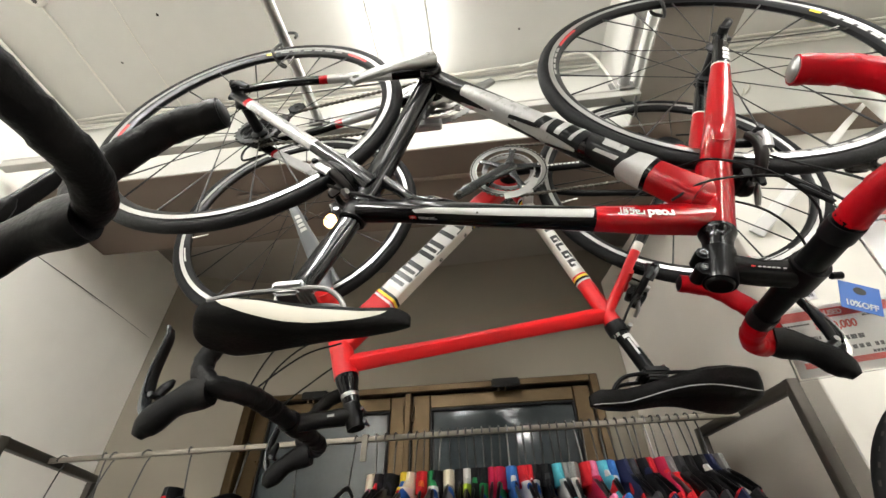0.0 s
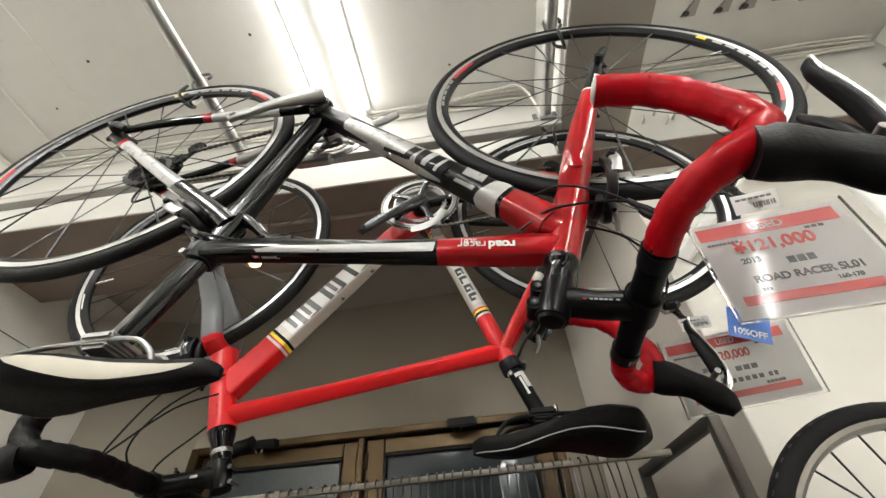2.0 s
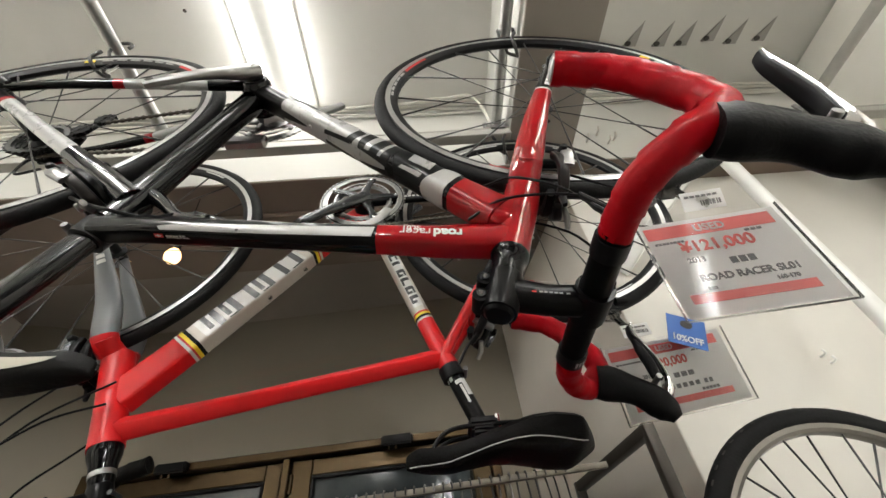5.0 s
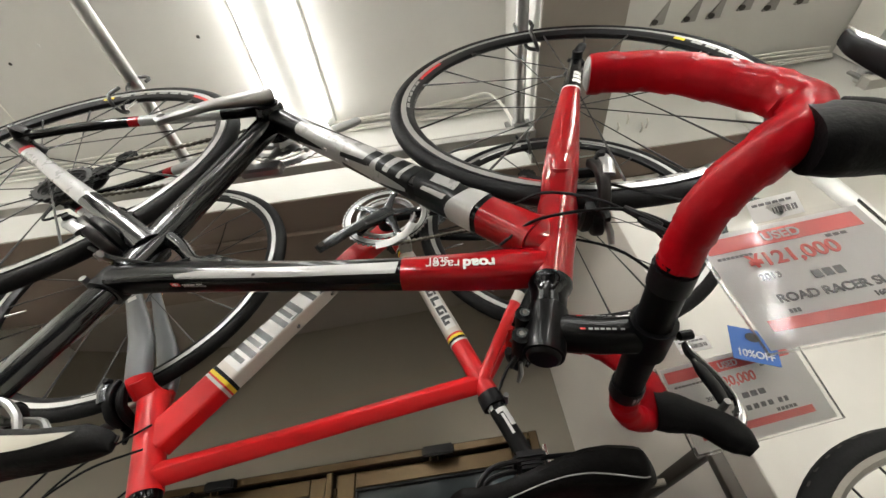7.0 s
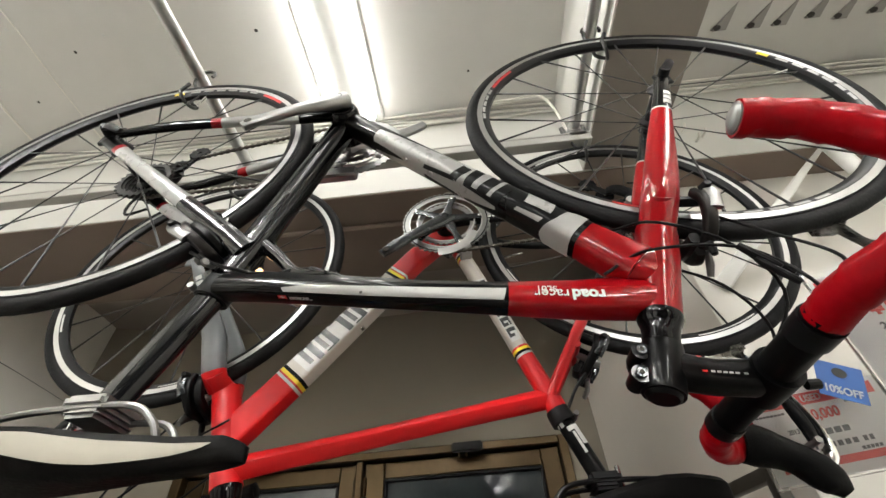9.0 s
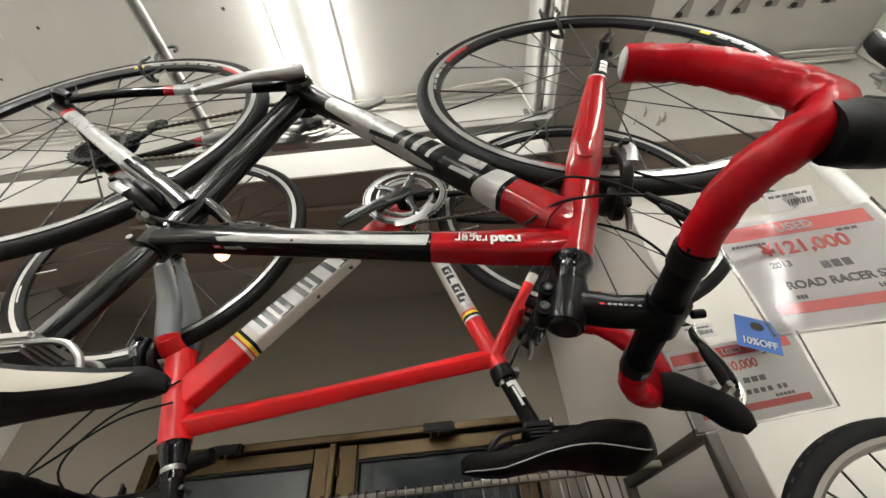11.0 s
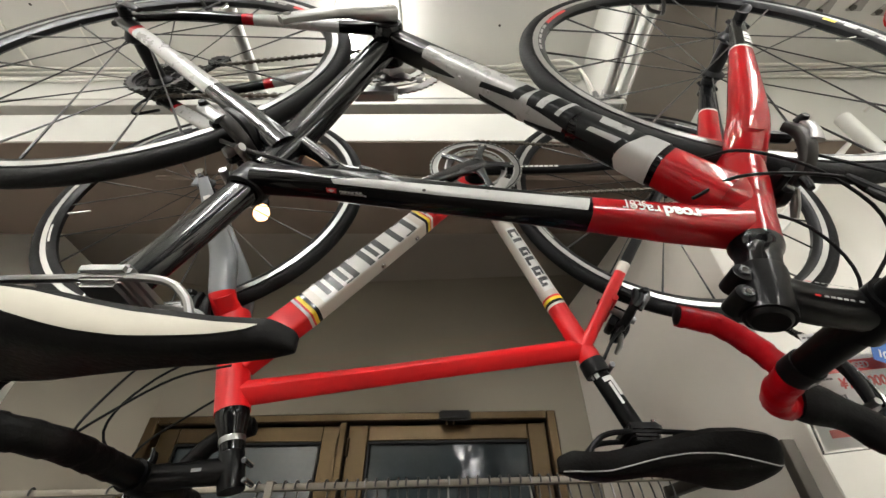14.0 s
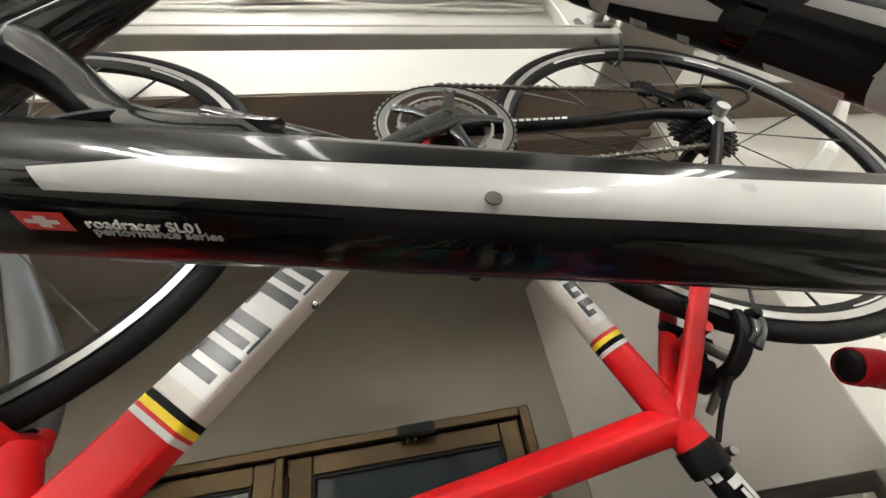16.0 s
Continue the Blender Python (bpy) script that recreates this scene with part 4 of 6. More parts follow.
    part("seat_post", Sweep([(-0.112, 0, 0.395), (-0.145, 0, 0.470), (-0.176, 0, 0.540)], [(0.0135, 0.017), (0.013, 0.019), (0.012, 0.018)], (0, 1, 0), 2.4).bm(20), M["carbon"], b, "dark carbon seat post")
    cl = part("seat_clamp", tube([(-0.108, 0, 0.386), (-0.110, 0, 0.390), (-0.117, 0, 0.409), (-0.118, 0, 0.412)], [(0.020, 0.023), (0.0215, 0.0245), (0.0215, 0.0235), (0.020, 0.022)], 24), M["plastic"], b, "black seat clamp")
    part("clamp_bolt", tube([(-0.140, -0.012, 0.398), (-0.140, 0.018, 0.398)], 0.0045, 10, ref=(1, 0, 0)), M["dull_alloy"], cl)
    stays(b, [(-0.090, 0.014, 0.343), (-0.130, 0.024, 0.308), (-0.245, 0.046, 0.212), (-0.340, 0.060, 0.128), (-0.388, 0.064, 0.086)], [(0.009, 0.017), (0.008, 0.014), (0.0075, 0.0125), (0.007, 0.011), (0.006, 0.012)], [M["carbon"], M["grey_paint"], M["red_gloss"], M["black_gloss"]], (0.0, 0.36, 0.865, 0.895, 1.0), "seat_stay")
    stays(b, [(-0.012, 0.026, 0.004), (-0.080, 0.034, 0.016), (-0.180, 0.048, 0.034), (-0.300, 0.062, 0.053), (-0.385, 0.065, 0.066)], [(0.010, 0.017), (0.009, 0.015), (0.008, 0.012), (0.0075, 0.010), (0.006, 0.010)], [M["black_gloss"], M["grey_paint"], M["red_gloss"], M["black_gloss"]], (0.0, 0.18, 0.53, 0.575, 1.0), "chain_stay")
    part("brake_bridge", tube([(-0.132, -0.026, 0.290), (-0.132, 0.026, 0.290)], 0.008, 10, ref=(1, 0, 0)), M["carbon"], b)
    for s in (1, -1):
        d = part("dropout", box((-0.405, s * 0.064 - 0.004, 0.045), (-0.374, s * 0.064 + 0.004, 0.096), 0.003), M["plastic"], b)
        part("quick_release", tube([(-0.393, s * 0.066, 0.068), (-0.393, s * 0.082, 0.068), (-0.391, s * 0.086, 0.068)], [0.010, 0.010, 0.006], 14, ref=(1, 0, 0)), M["plastic"], d)
    part("quick_lever", tube(spline([(-0.393, 0.080, 0.068), (-0.378, 0.086, 0.076), (-0.362, 0.084, 0.086), (-0.354, 0.082, 0.090)], 4), [(0.005, 0.009), (0.004, 0.008), (0.003, 0.006)], 10), M["plastic"], b, "black quick-release lever")
    # fork
    for s in (1, -1):
        sw = Sweep(spline([(0.437, s * 0.008, 0.376), (0.445, s * 0.021, 0.352), (0.455, s * 0.032, 0.326), (0.468, s * 0.039, 0.290), (0.495, s * 0.045, 0.220), (0.527, s * 0.049, 0.142), (0.556, s * 0.051, 0.070)], 6), [(0.0140, 0.0215), (0.0150, 0.0225), (0.0148, 0.0216), (0.0142, 0.0204), (0.0134, 0.0190), (0.0124, 0.0176), (0.0114, 0.0160), (0.0106, 0.0146), (0.0096, 0.0132), (0.0086, 0.0118), (0.0078, 0.0106)], (0, 1, 0), 2.3)
        fb = part("fork_blade", sw.bm(16, s0=0.0, s1=0.68, steps=18), M["red_gloss"], b, "glossy red fork blade")
        part("white_band", sw.bm(16, s0=0.68, s1=0.692, steps=2, off=0.0002), M["decal_white"], fb)
        part("black_tip", sw.bm(16, s0=0.692, s1=1.0, steps=8), M["carbon"], fb, "dark fork tip")
        for i in range(3):
            part("letter_bar", sw.patch(0.725 + i * 0.042, 0.760 + i * 0.042, (0.5 if s == 1 else math.pi - 0.5) - 0.5, (0.5 if s == 1 else math.pi - 0.5) + 0.5, 0.0006, 2, 4), M["decal_white"], fb)
        part("fork_end", box((0.548, s * 0.050 - 0.0035, 0.047), (0.574, s * 0.050 + 0.0035, 0.080), 0.003), M["plastic"], b)
        part("axle_nut", tube([(0.561, s * 0.052, 0.061), (0.561, s * 0.068, 0.061)], 0.009, 14, ref=(1, 0, 0)), M["plastic"], b)
    part("quick_lever", tube(spline([(0.561, 0.064, 0.061), (0.571, 0.070, 0.050), (0.579, 0.068, 0.034)], 4), [(0.005, 0.009), (0.004, 0.008), (0.003, 0.006)], 10), M["plastic"], b, "black quick-release lever")
    part("fork_crown", tube([(0.449, -0.036, 0.344), (0.447, -0.015, 0.352), (0.447, 0.015, 0.352), (0.449, 0.036, 0.344)], [(0.014, 0.010), (0.020, 0.014), (0.020, 0.014), (0.014, 0.010)], 16, ref=(1, 0, 0)), M["red_gloss"], b)
    # steering
    up = (ht_b - ht_a).normalized()
    top_c = ht_b + up * 0.089
    part("headset_spacer", tube([ht_b + up * k for k in (0.0172, 0.021, 0.025, 0.029, 0.031, 0.040, 0.041, 0.054)], [0.0222, 0.0226, 0.0200, 0.0180, 0.0176, 0.0176, 0.0172, 0.0176], 24), M["black_gloss"], b, "glossy black headset cone and spacers")
    bar_c = Vector((0.467, -0.010, 0.563))
    stem = part("stem", merged(tube([ht_b + up * 0.053, ht_b + up * 0.057, ht_b + up * 0.098, ht_b + up * 0.104], [0.0190, 0.0212, 0.0212, 0.0185], 24), Sweep([top_c - up * 0.012, top_c.lerp(bar_c, 0.5) - up * 0.002, bar_c], [(0.0170, 0.0170), (0.0155, 0.0155), (0.0165, 0.0165)], (0, 1, 0), 2.6).bm(18), tube([bar_c + Vector((0, -0.022, 0)), bar_c + Vector((0, 0.022, 0))], 0.0205, 20, ref=(1, 0, 0))), M["bar_black"], b, "black alloy stem with small logos")
    for k in (0.066, 0.090):
        lug = part("stem_lug", tube([ht_b + up * k + Vector((-0.021, -0.012, -0.004)), ht_b + up * k + Vector((-0.021, 0.012, -0.004))], 0.0088, 16, ref=(1, 0, 0)), M["bar_black"], stem)
        part("stem_bolt", tube([ht_b + up * k + Vector((-0.021, 0.0122, -0.004)), ht_b + up * k + Vector((-0.021, 0.0150, -0.004))], [0.0052, 0.0046], 14, ref=(1, 0, 0)), M["crank_grey"], lug, "round stem clamp bolt")
        part("bolt_socket", tube([ht_b + up * k + Vector((-0.021, 0.0150, -0.004)), ht_b + up * k + Vector((-0.021, 0.0153, -0.004))], 0.0026, 6, ref=(1, 0, 0)), M["hole"], lug)
        part("face_bolt", tube([bar_c + Vector((0.016, 0.016, (k - 0.078) * 1.3)), bar_c + Vector((0.027, 0.016, (k - 0.078) * 1.3))], 0.0045, 10, ref=(0, 1, 0)), M["plastic"], stem)
    part("top_cap", tube([ht_b + up * 0.102, ht_b + up * 0.106, ht_b + up * 0.108], [0.0165, 0.0165, 0.013], 20), M["bar_black"], stem)
    sw = Sweep([top_c - up * 0.010, bar_c], 0.0166, (0, 1, 0), 2.6)
    for a in (-0.45, 0.25):
        for i, (x0, x1, mat) in enumerate(((0.28, 0.33, "decal_red"), (0.36, 0.40, "stitch"), (0.415, 0.455, "stitch"), (0.47, 0.51, "stitch"), (0.525, 0.565, "stitch"), (0.58, 0.62, "stitch"), (0.66, 0.70, "grey_paint"))):
            part("letter_bar", sw.patch(x0, x1, a - 0.03, a + 0.07, 0.0006, 4, 2), M[mat], stem)
    hb = drop_bar(b, bar_c, 0.196, M["tape_red"], M["bar_black"], tip=-0.8)
    for s in (1, -1):
        part("finishing_tape", tube([bar_c + Vector((0, s * 0.080, 0)), bar_c + Vector((0, s * 0.102, 0))], 0.0174, 20, ref=(1, 0, 0)), M["plastic"], hb)
        for i in range(5):
            part("letter_bar", Sweep([bar_c + Vector((0, s * 0.080, 0)), bar_c + Vector((0, s * 0.102, 0))], 0.0175, (1, 0, 0)).patch(0.25, 0.75, 0.5 + i * 0.24, 0.66 + i * 0.24, 0.0004, 2, 2), M["grey_paint"], hb)
    # saddle
    sad = Saddle(-0.014, -0.292, [0.606, 0.609, 0.612, 0.613, 0.615, 0.616, 0.616, 0.615, 0.613, 0.612], [0.012, 0.0150, 0.0185, 0.021, 0.025, 0.032, 0.042, 0.053, 0.058, 0.050], [0.015, 0.018, 0.021, 0.025, 0.029, 0.033, 0.036, 0.034, 0.026, 0.010])
    sd = part("saddle", sad.shell(), M["saddle_black"], b, "black saddle with cream side panels")
    for s in (1, -1):
        part("side_panel", sad.grid(0.10, 0.84, s * 0.72, s * 1.0, 26, 6, 0.0012, lambda f, lo, hi: (hi - (hi - lo) * max(0.02, math.sin(math.pi * f) ** 0.6), hi)), M["saddle_white"], sd, "cream saddle side panel")
    part("tail_strip", sad.grid(0.74, 0.95, -0.52, -0.62, 12, 2, 0.0014), M["saddle_white"], sd, "narrow cream strip on the tail")
    rails(sd, (-0.178, 0.552), sad, M["dull_alloy"])
    # wheels, brakes and drive
    def word(a0, n, step, mat):
        return [(a0 + i * step, a0 + (i + 0.74) * step, 0.12 if i % 2 else 0.05, 0.92, mat) for i in range(n)]
    wheel(b, fa, 0.050, "front_wheel", word(337, 6, 6.2, M["stitch"]) + [(378, 390, 0.0, 1.0, M["decal_red"])] + word(182, 5, 4.6, M["stitch"]) + [(206, 222, 0.0, 1.0, M["decal_red"])] + word(70, 6, 6.0, M["stitch"]) + [(110, 122, 0, 1, M["decal_red"])], 332, phase=0.3)
    wheel(b, ra, 0.062, "rear_wheel", word(268, 6, 6.2, M["stitch"]) + [(308, 322, 0.0, 1.0, M["decal_red"])] + word(132, 6, 6.0, M["stitch"]) + [(172, 184, 0.0, 1.0, M["decal_red"])] + word(20, 6, 6, M["grey_paint"]), 263, phase=0.1)
    ang = math.atan2(0.096, -0.129)
    chainset(b, [(0.101, 50, -0.046), (0.070, 34, -0.039)], -0.046, ang, 0.068, 0.165, M["dull_alloy"], M["dull_alloy"])
    cassette(b, ra)
    rear_mech(b, ra)
    chain_run(b, (0.0, -0.046, 0.101), ra + Vector((0.0, -0.044, 0.036)))
    chain_run(b, (0.0, -0.046, -0.101), ra + Vector((0.060, -0.046, -0.090)))
    part("front_derailleur", box((-0.055, -0.054, 0.085), (0.020, -0.036, 0.112), 0.004), M["dull_alloy"], b, "alloy front derailleur cage")
    caliper(b, caliper_pose((0.462, 0, 0.368), (1, 0, 0.12), (0.12, 0, -1), 1.15), M["brake_grey"], "dark grey front rim brake with a silver arm")
    caliper(b, caliper_pose((-0.140, 0, 0.310), (-0.66, 0, 0.75), (-0.763, 0, -0.646), 1.2), M["brake_grey"], "dull grey rear rim brake")
    # cables
    for pts in ([(0.352, 0.012, 0.440), (0.40, 0.032, 0.428), (0.485, 0.040, 0.442), (0.522, 0.045, 0.495), (0.476, 0.082, 0.556)], [(0.382, 0.012, 0.372), (0.425, 0.032, 0.385), (0.49, 0.030, 0.430), (0.525, 0.0, 0.490), (0.476, -0.085, 0.556)], [(0.495, 0.02, 0.365), (0.53, 0.035, 0.42), (0.555, 0.055, 0.48), (0.476, 0.100, 0.556)], [(0.382, -0.012, 0.372), (0.43, -0.034, 0.388), (0.50, -0.03, 0.44), (0.535, -0.06, 0.50), (0.476, -0.100, 0.556)]):
        part("cable", tube(spline(pts, 6), 0.0018, 8, ref=(0.3, 1, 0.2)), M["plastic"], b, "black cable housing")
    part("cable", tube(spline([(0.008, 0.010, 0.3855), (-0.004, 0.010, 0.3842), (-0.019, 0.011, 0.3845), (-0.046, 0.013, 0.391), (-0.085, 0.024, 0.386), (-0.125, 0.024, 0.368), (-0.165, 0.016, 0.338)], 6), 0.0026, 8, ref=(0.3, 1, 0.2)), M["plastic"], b, "black brake cable housing")
    part("cable_stop", tube(spline([(0.0065, 0.010, 0.3855), (0.013, 0.010, 0.3885), (0.030, 0.010, 0.3975), (0.056, 0.010, 0.4075)], 4), [(0.0042, 0.0042), (0.0048, 0.0050), (0.0046, 0.0056), (0.0042, 0.0050), (0.0030, 0.0032)], 14), M["black_gloss"], top, "glossy black cable stop moulded on the tube")
    for x, v, w in ((0.498, 0.041, 0.458), (0.512, 0.034, 0.462), (0.505, 0.040, 0.478)):
        part("cable_adjuster", tube([(x - 0.012, v, w - 0.018), (x - 0.008, v, w - 0.010), (x + 0.008, v, w + 0.012), (x + 0.011, v, w + 0.017)], [0.0028, 0.0048, 0.0048, 0.0028], 8), M["plastic"], b)
    part("cable_loop", tube(spline([ra + Vector((-0.02, -0.070, -0.028)), ra + Vector((-0.055, -0.074, 0.0)), ra + Vector((-0.045, -0.072, 0.045)), ra + Vector((0.0, -0.068, 0.040))], 6), 0.0026, 8), M["plastic"], b, "black shift cable loop")
    return b


# ---- the red and white bicycle behind it ----
def white_bike():
    b = thing("bicycle", hung(0.305, 0.520, 2.263, -1, 2.5), "satin red and off-white aluminium road bicycle hanging upside down", "bicycle", "hanging bicycles")
    ra, fa = Vector((-0.404, 0, 0.043)), Vector((0.582, 0, 0.052))
    dt = Sweep([(0.0, 0, 0.014), (0.08, 0, 0.090), (0.153, 0, 0.180), (0.239, 0, 0.281), (0.316, 0, 0.371), (0.385, 0, 0.448)], [(0.0185, 0.0235), (0.0178, 0.0235), (0.0178, 0.0242), (0.0182, 0.0250), (0.0185, 0.0260), (0.018, 0.0265)], (0, 1, 0), 8.0)
    down = part("down_tube", dt.bm(40, s0=0.0, s1=0.30, steps=8), M["red_satin"], b, "hydroformed down tube, off-white between red ends")
    part("white_section", dt.bm(40, s0=0.302, s1=0.775, steps=12), M["warm_white"], down, "off-white painted section")
    part("red_end", dt.bm(40, s0=0.777, s1=1.0, steps=8), M["red_satin"], down, "satin red tube end")
    st = Sweep([(0.0, 0, 0.014), (-0.038, 0, 0.107), (-0.076, 0, 0.213), (-0.115, 0, 0.323), (-0.162, 0, 0.455)], 0.0165, (0, 1, 0), 2.2)
    seat = part("seat_tube", st.bm(20, s0=0.0, s1=0.18, steps=5), M["red_satin"], b, "seat tube, off-white between red ends")
    part("white_section", st.bm(20, s0=0.18, s1=0.735, steps=10), M["warm_white"], seat, "off-white painted section")
    part("red_end", st.bm(20, s0=0.735, s1=1.0, steps=6), M["red_satin"], seat, "satin red tube end")
    for sw, p, a, s0, order in ((dt, down, 0.30, 1, 0), (dt, down, 0.775, -1, 0), (st, seat, 0.735, -1, 1), (st, seat, 0.20, 1, 1)):
        x = a - s0 * 0.030
        for mat, wide in ((("decal_white", 0.0095), ("decal_red", 0.006), ("decal_yellow", 0.0115), ("decal_black", 0.0115)), (("decal_white", 0.0095), ("decal_black", 0.0115), ("decal_yellow", 0.0115), ("decal_red", 0.009)))[order]:
            e = x + s0 * wide
            part("paint_stripe", sw.bm(40, s0=min(x, e), s1=max(x, e), steps=1, off=0.0004, caps=False), M[mat], p)
            x = e
    for s in (1, -1):
        far = s == -1
        for sw, p, s0, s1, lo, hi in ((dt, down, 0.335, 0.742, -0.70, 0.70), (st, seat, 0.360, 0.700, -0.62, 0.55)):
            part("white_panel", on_tube(sw, ((s0, lo), (s1, lo), (s1, hi), (s0, hi)), 0.0006, 16, 10, far), M["decal_white"], p, "clean white panel behind the logo")
            step = (s1 - s0 - 0.02) / 6
            mid = (lo + hi) / 2
            for i in range(6):
                x, e = s0 + 0.012 + i * step, s0 + 0.012 + (i + 0.80) * step
                shapes = [((x, lo * 0.8), (x + step * 0.34, lo * 0.8), (x + step * 0.34, hi * 0.8), (x, hi * 0.8))]
                if i != 1:
                    shapes.append(((x, lo * 0.8), (e, lo * 0.8), (e, lo * 0.8 + 0.26), (x, lo * 0.8 + 0.26)))
                if i in (0, 2, 4):
                    shapes.append(((x, hi * 0.8 - 0.26), (e, hi * 0.8 - 0.26), (e, hi * 0.8), (x, hi * 0.8)))
                if i in (2, 4, 5):
                    shapes.append(((e - step * 0.26, lo * 0.7), (e, lo * 0.7), (e, mid + 0.12), (e - step * 0.26, mid + 0.12)))
                for q in shapes:
                    part("logo_block", on_tube(sw, q, 0.0010, 2, 6, far), M["decal_dark"], p)
    for t in (0.36, 0.52):
        part("bottle_boss", moved(lathe([(0, -0.004), (0.005, -0.003), (0.005, 0.003), (0, 0.004)], 10), Matrix.Translation(dt.at(t, math.pi / 2, 0.001))), M["polished"], down)
    tt = Sweep([(0.364, 0, 0.500), (0.287, 0, 0.489), (0.172, 0, 0.4735), (0.05, 0, 0.4555), (-0.08, 0, 0.437), (-0.150, 0, 0.427)], [(0.018, 0.0200), (0.0180, 0.0178), (0.0180, 0.0162), (0.0180, 0.0162), (0.0175, 0.0166), (0.016, 0.018)], (0, 1, 0), 1.42)
    top = part("top_tube", tt.bm(40, steps=18), M["red_satin"], b, "satin red hydroformed top tube", 16)
    for i in range(9):
        part("letter_bar", tt.patch(0.42 + i * 0.042, 0.452 + i * 0.042, -0.62, -0.42, 0.0006, 2, 2), M["decal_red"], top)
    ht_a, ht_b = Vector((0.422, 0, 0.366)), Vector((0.368, 0, 0.528))
    up = (ht_b - ht_a).normalized()
    part("head_tube", tube([ht_a, ht_a.lerp(ht_b, 0.08), ht_a.lerp(ht_b, 0.5), ht_a.lerp(ht_b, 0.92), ht_b], [0.025, 0.0245, 0.0235, 0.0235, 0.024], 24), M["red_satin"], b, "satin red head tube")
    part("bracket_shell", moved(lathe([(0.0, -0.034), (0.020, -0.034), (0.022, -0.028), (0.022, 0.028), (0.020, 0.034), (0.0, 0.034)], 24), Matrix.Translation((0, 0, 0.014))), M["red_satin"], b)
    part("headset", tube([ht_b, ht_b + up * 0.004, ht_b + up * 0.012, ht_b + up * 0.026, ht_b + up * 0.058], [0.0226, 0.0216, 0.0168, 0.0150, 0.0148], 20), M["black_gloss"], b, "black headset cap and spacers")
    part("spacer", tube([ht_b + up * 0.036, ht_b + up * 0.037, ht_b + up * 0.043, ht_b + up * 0.044], [0.0168, 0.0174, 0.0174, 0.0168], 20), M["dull_alloy"], b, "thin silver spacer ring")
    part("seat_post", Sweep([(-0.155, 0, 0.440), (-0.178, 0, 0.50), (-0.197, 0, 0.552)], 0.0136, (0, 1, 0)).bm(20), M["bar_black"], b, "black seat post with white graphics")
    sp = Sweep([(-0.155, 0, 0.440), (-0.178, 0, 0.50), (-0.197, 0, 0.552)], 0.0136, (0, 1, 0))
    for s0, s1, a0, a1 in ((0.26, 0.32, -2.6, -2.1), (0.26, 0.31, -1.9, -1.5), (0.38, 0.60, 2.2, 2.9), (0.42, 0.70, 3.0, 3.3), (0.34, 0.40, 2.2, 3.6)):
        part("letter_bar", sp.patch(s0, s1, a0, a1, 0.0005, 3, 3), M["decal_white"], b)
    cl = part("seat_clamp", tube([(-0.158, 0, 0.448), (-0.159, 0, 0.451), (-0.164, 0, 0.467), (-0.165, 0, 0.470)], [0.0185, 0.0205, 0.0205, 0.019], 20), M["plastic"], b, "black seat clamp")
    part("clamp_bolt", tube([(-0.185, -0.014, 0.459), (-0.185, 0.014, 0.459)], 0.0042, 10, ref=(1, 0, 0)), M["dull_alloy"], cl)
    stays(b, [(-0.150, 0.009, 0.430), (-0.159, 0.012, 0.417), (-0.186, 0.022, 0.376), (-0.2265, 0.033, 0.314), (-0.310, 0.050, 0.190), (-0.395, 0.063, 0.063)], [(0.007, 0.010), (0.008, 0.010), (0.0082, 0.0098), (0.0080, 0.0090), (0.007, 0.008), (0.006, 0.008)], [M["red_satin"], M["warm_white"], M["plastic"]], (0.0, 0.35, 0.40, 1.0), "seat_stay")
    stays(b, [(-0.012, 0.028, 0.004), (-0.080, 0.036, 0.010), (-0.200, 0.050, 0.026), (-0.310, 0.061, 0.028), (-0.392, 0.064, 0.040)], [(0.008, 0.012), (0.0085, 0.011), (0.008, 0.010), (0.008, 0.009), (0.007, 0.009)], [M["plastic"]], (0.0, 1.0), "chain_stay")
    sw = Sweep([(-0.080, -0.036, 0.010), (-0.200, -0.050, 0.026)], (0.0085), (0, 1, 0))
    for i in range(8):
        part("letter_bar", sw.patch(0.15 + i * 0.085, 0.21 + i * 0.085, math.pi - 0.3, math.pi + 0.25, 0.0007, 2, 2), M["decal_white"], b)
    part("brake_bridge", tube([(-0.212, -0.034, 0.350), (-0.212, 0.034, 0.350)], 0.007, 10, ref=(1, 0, 0)), M["red_satin"], b)
    for s in (1, -1):
        part("dropout", box((-0.416, s * 0.064 - 0.003, 0.030), (-0.385, s * 0.064 + 0.003, 0.080), 0.003), M["alloy"], b)
        part("axle_nut", tube([(-0.404, s * 0.066, 0.043), (-0.404, s * 0.082, 0.043)], 0.010, 14, ref=(1, 0, 0)), M["alloy"], b)
        f = Sweep(spline([(0.428, s * 0.012, 0.368), (0.436, s * 0.036, 0.345), (0.459, s * 0.044, 0.270), (0.525, s * 0.048, 0.152), (0.576, s * 0.050, 0.061)], 6), [(0.013, 0.020), (0.013, 0.023), (0.011, 0.019), (0.009, 0.014), (0.007, 0.010)], (0, 1, 0), 2.5)
        fb = part("fork_blade", f.bm(16, s0=0.0, s1=0.10, steps=6), M["red_satin"], b, "fork blade, red above slate grey")
        part("grey_section", f.bm(16, s0=0.10, s1=1.0, steps=16), M["slate"], fb, "slate grey painted section")
        for i in range(4):
            part("letter_bar", f.patch(0.62 + i * 0.05, 0.655 + i * 0.05, (-0.4 if s == 1 else math.pi - 0.4), (0.4 if s == 1 else math.pi + 0.4), 0.0006, 2, 3), M["decal_white"], fb)
        part("fork_end", box((0.568, s * 0.050 - 0.003, 0.050), (0.596, s * 0.050 + 0.003, 0.082), 0.003), M["slate"], b)
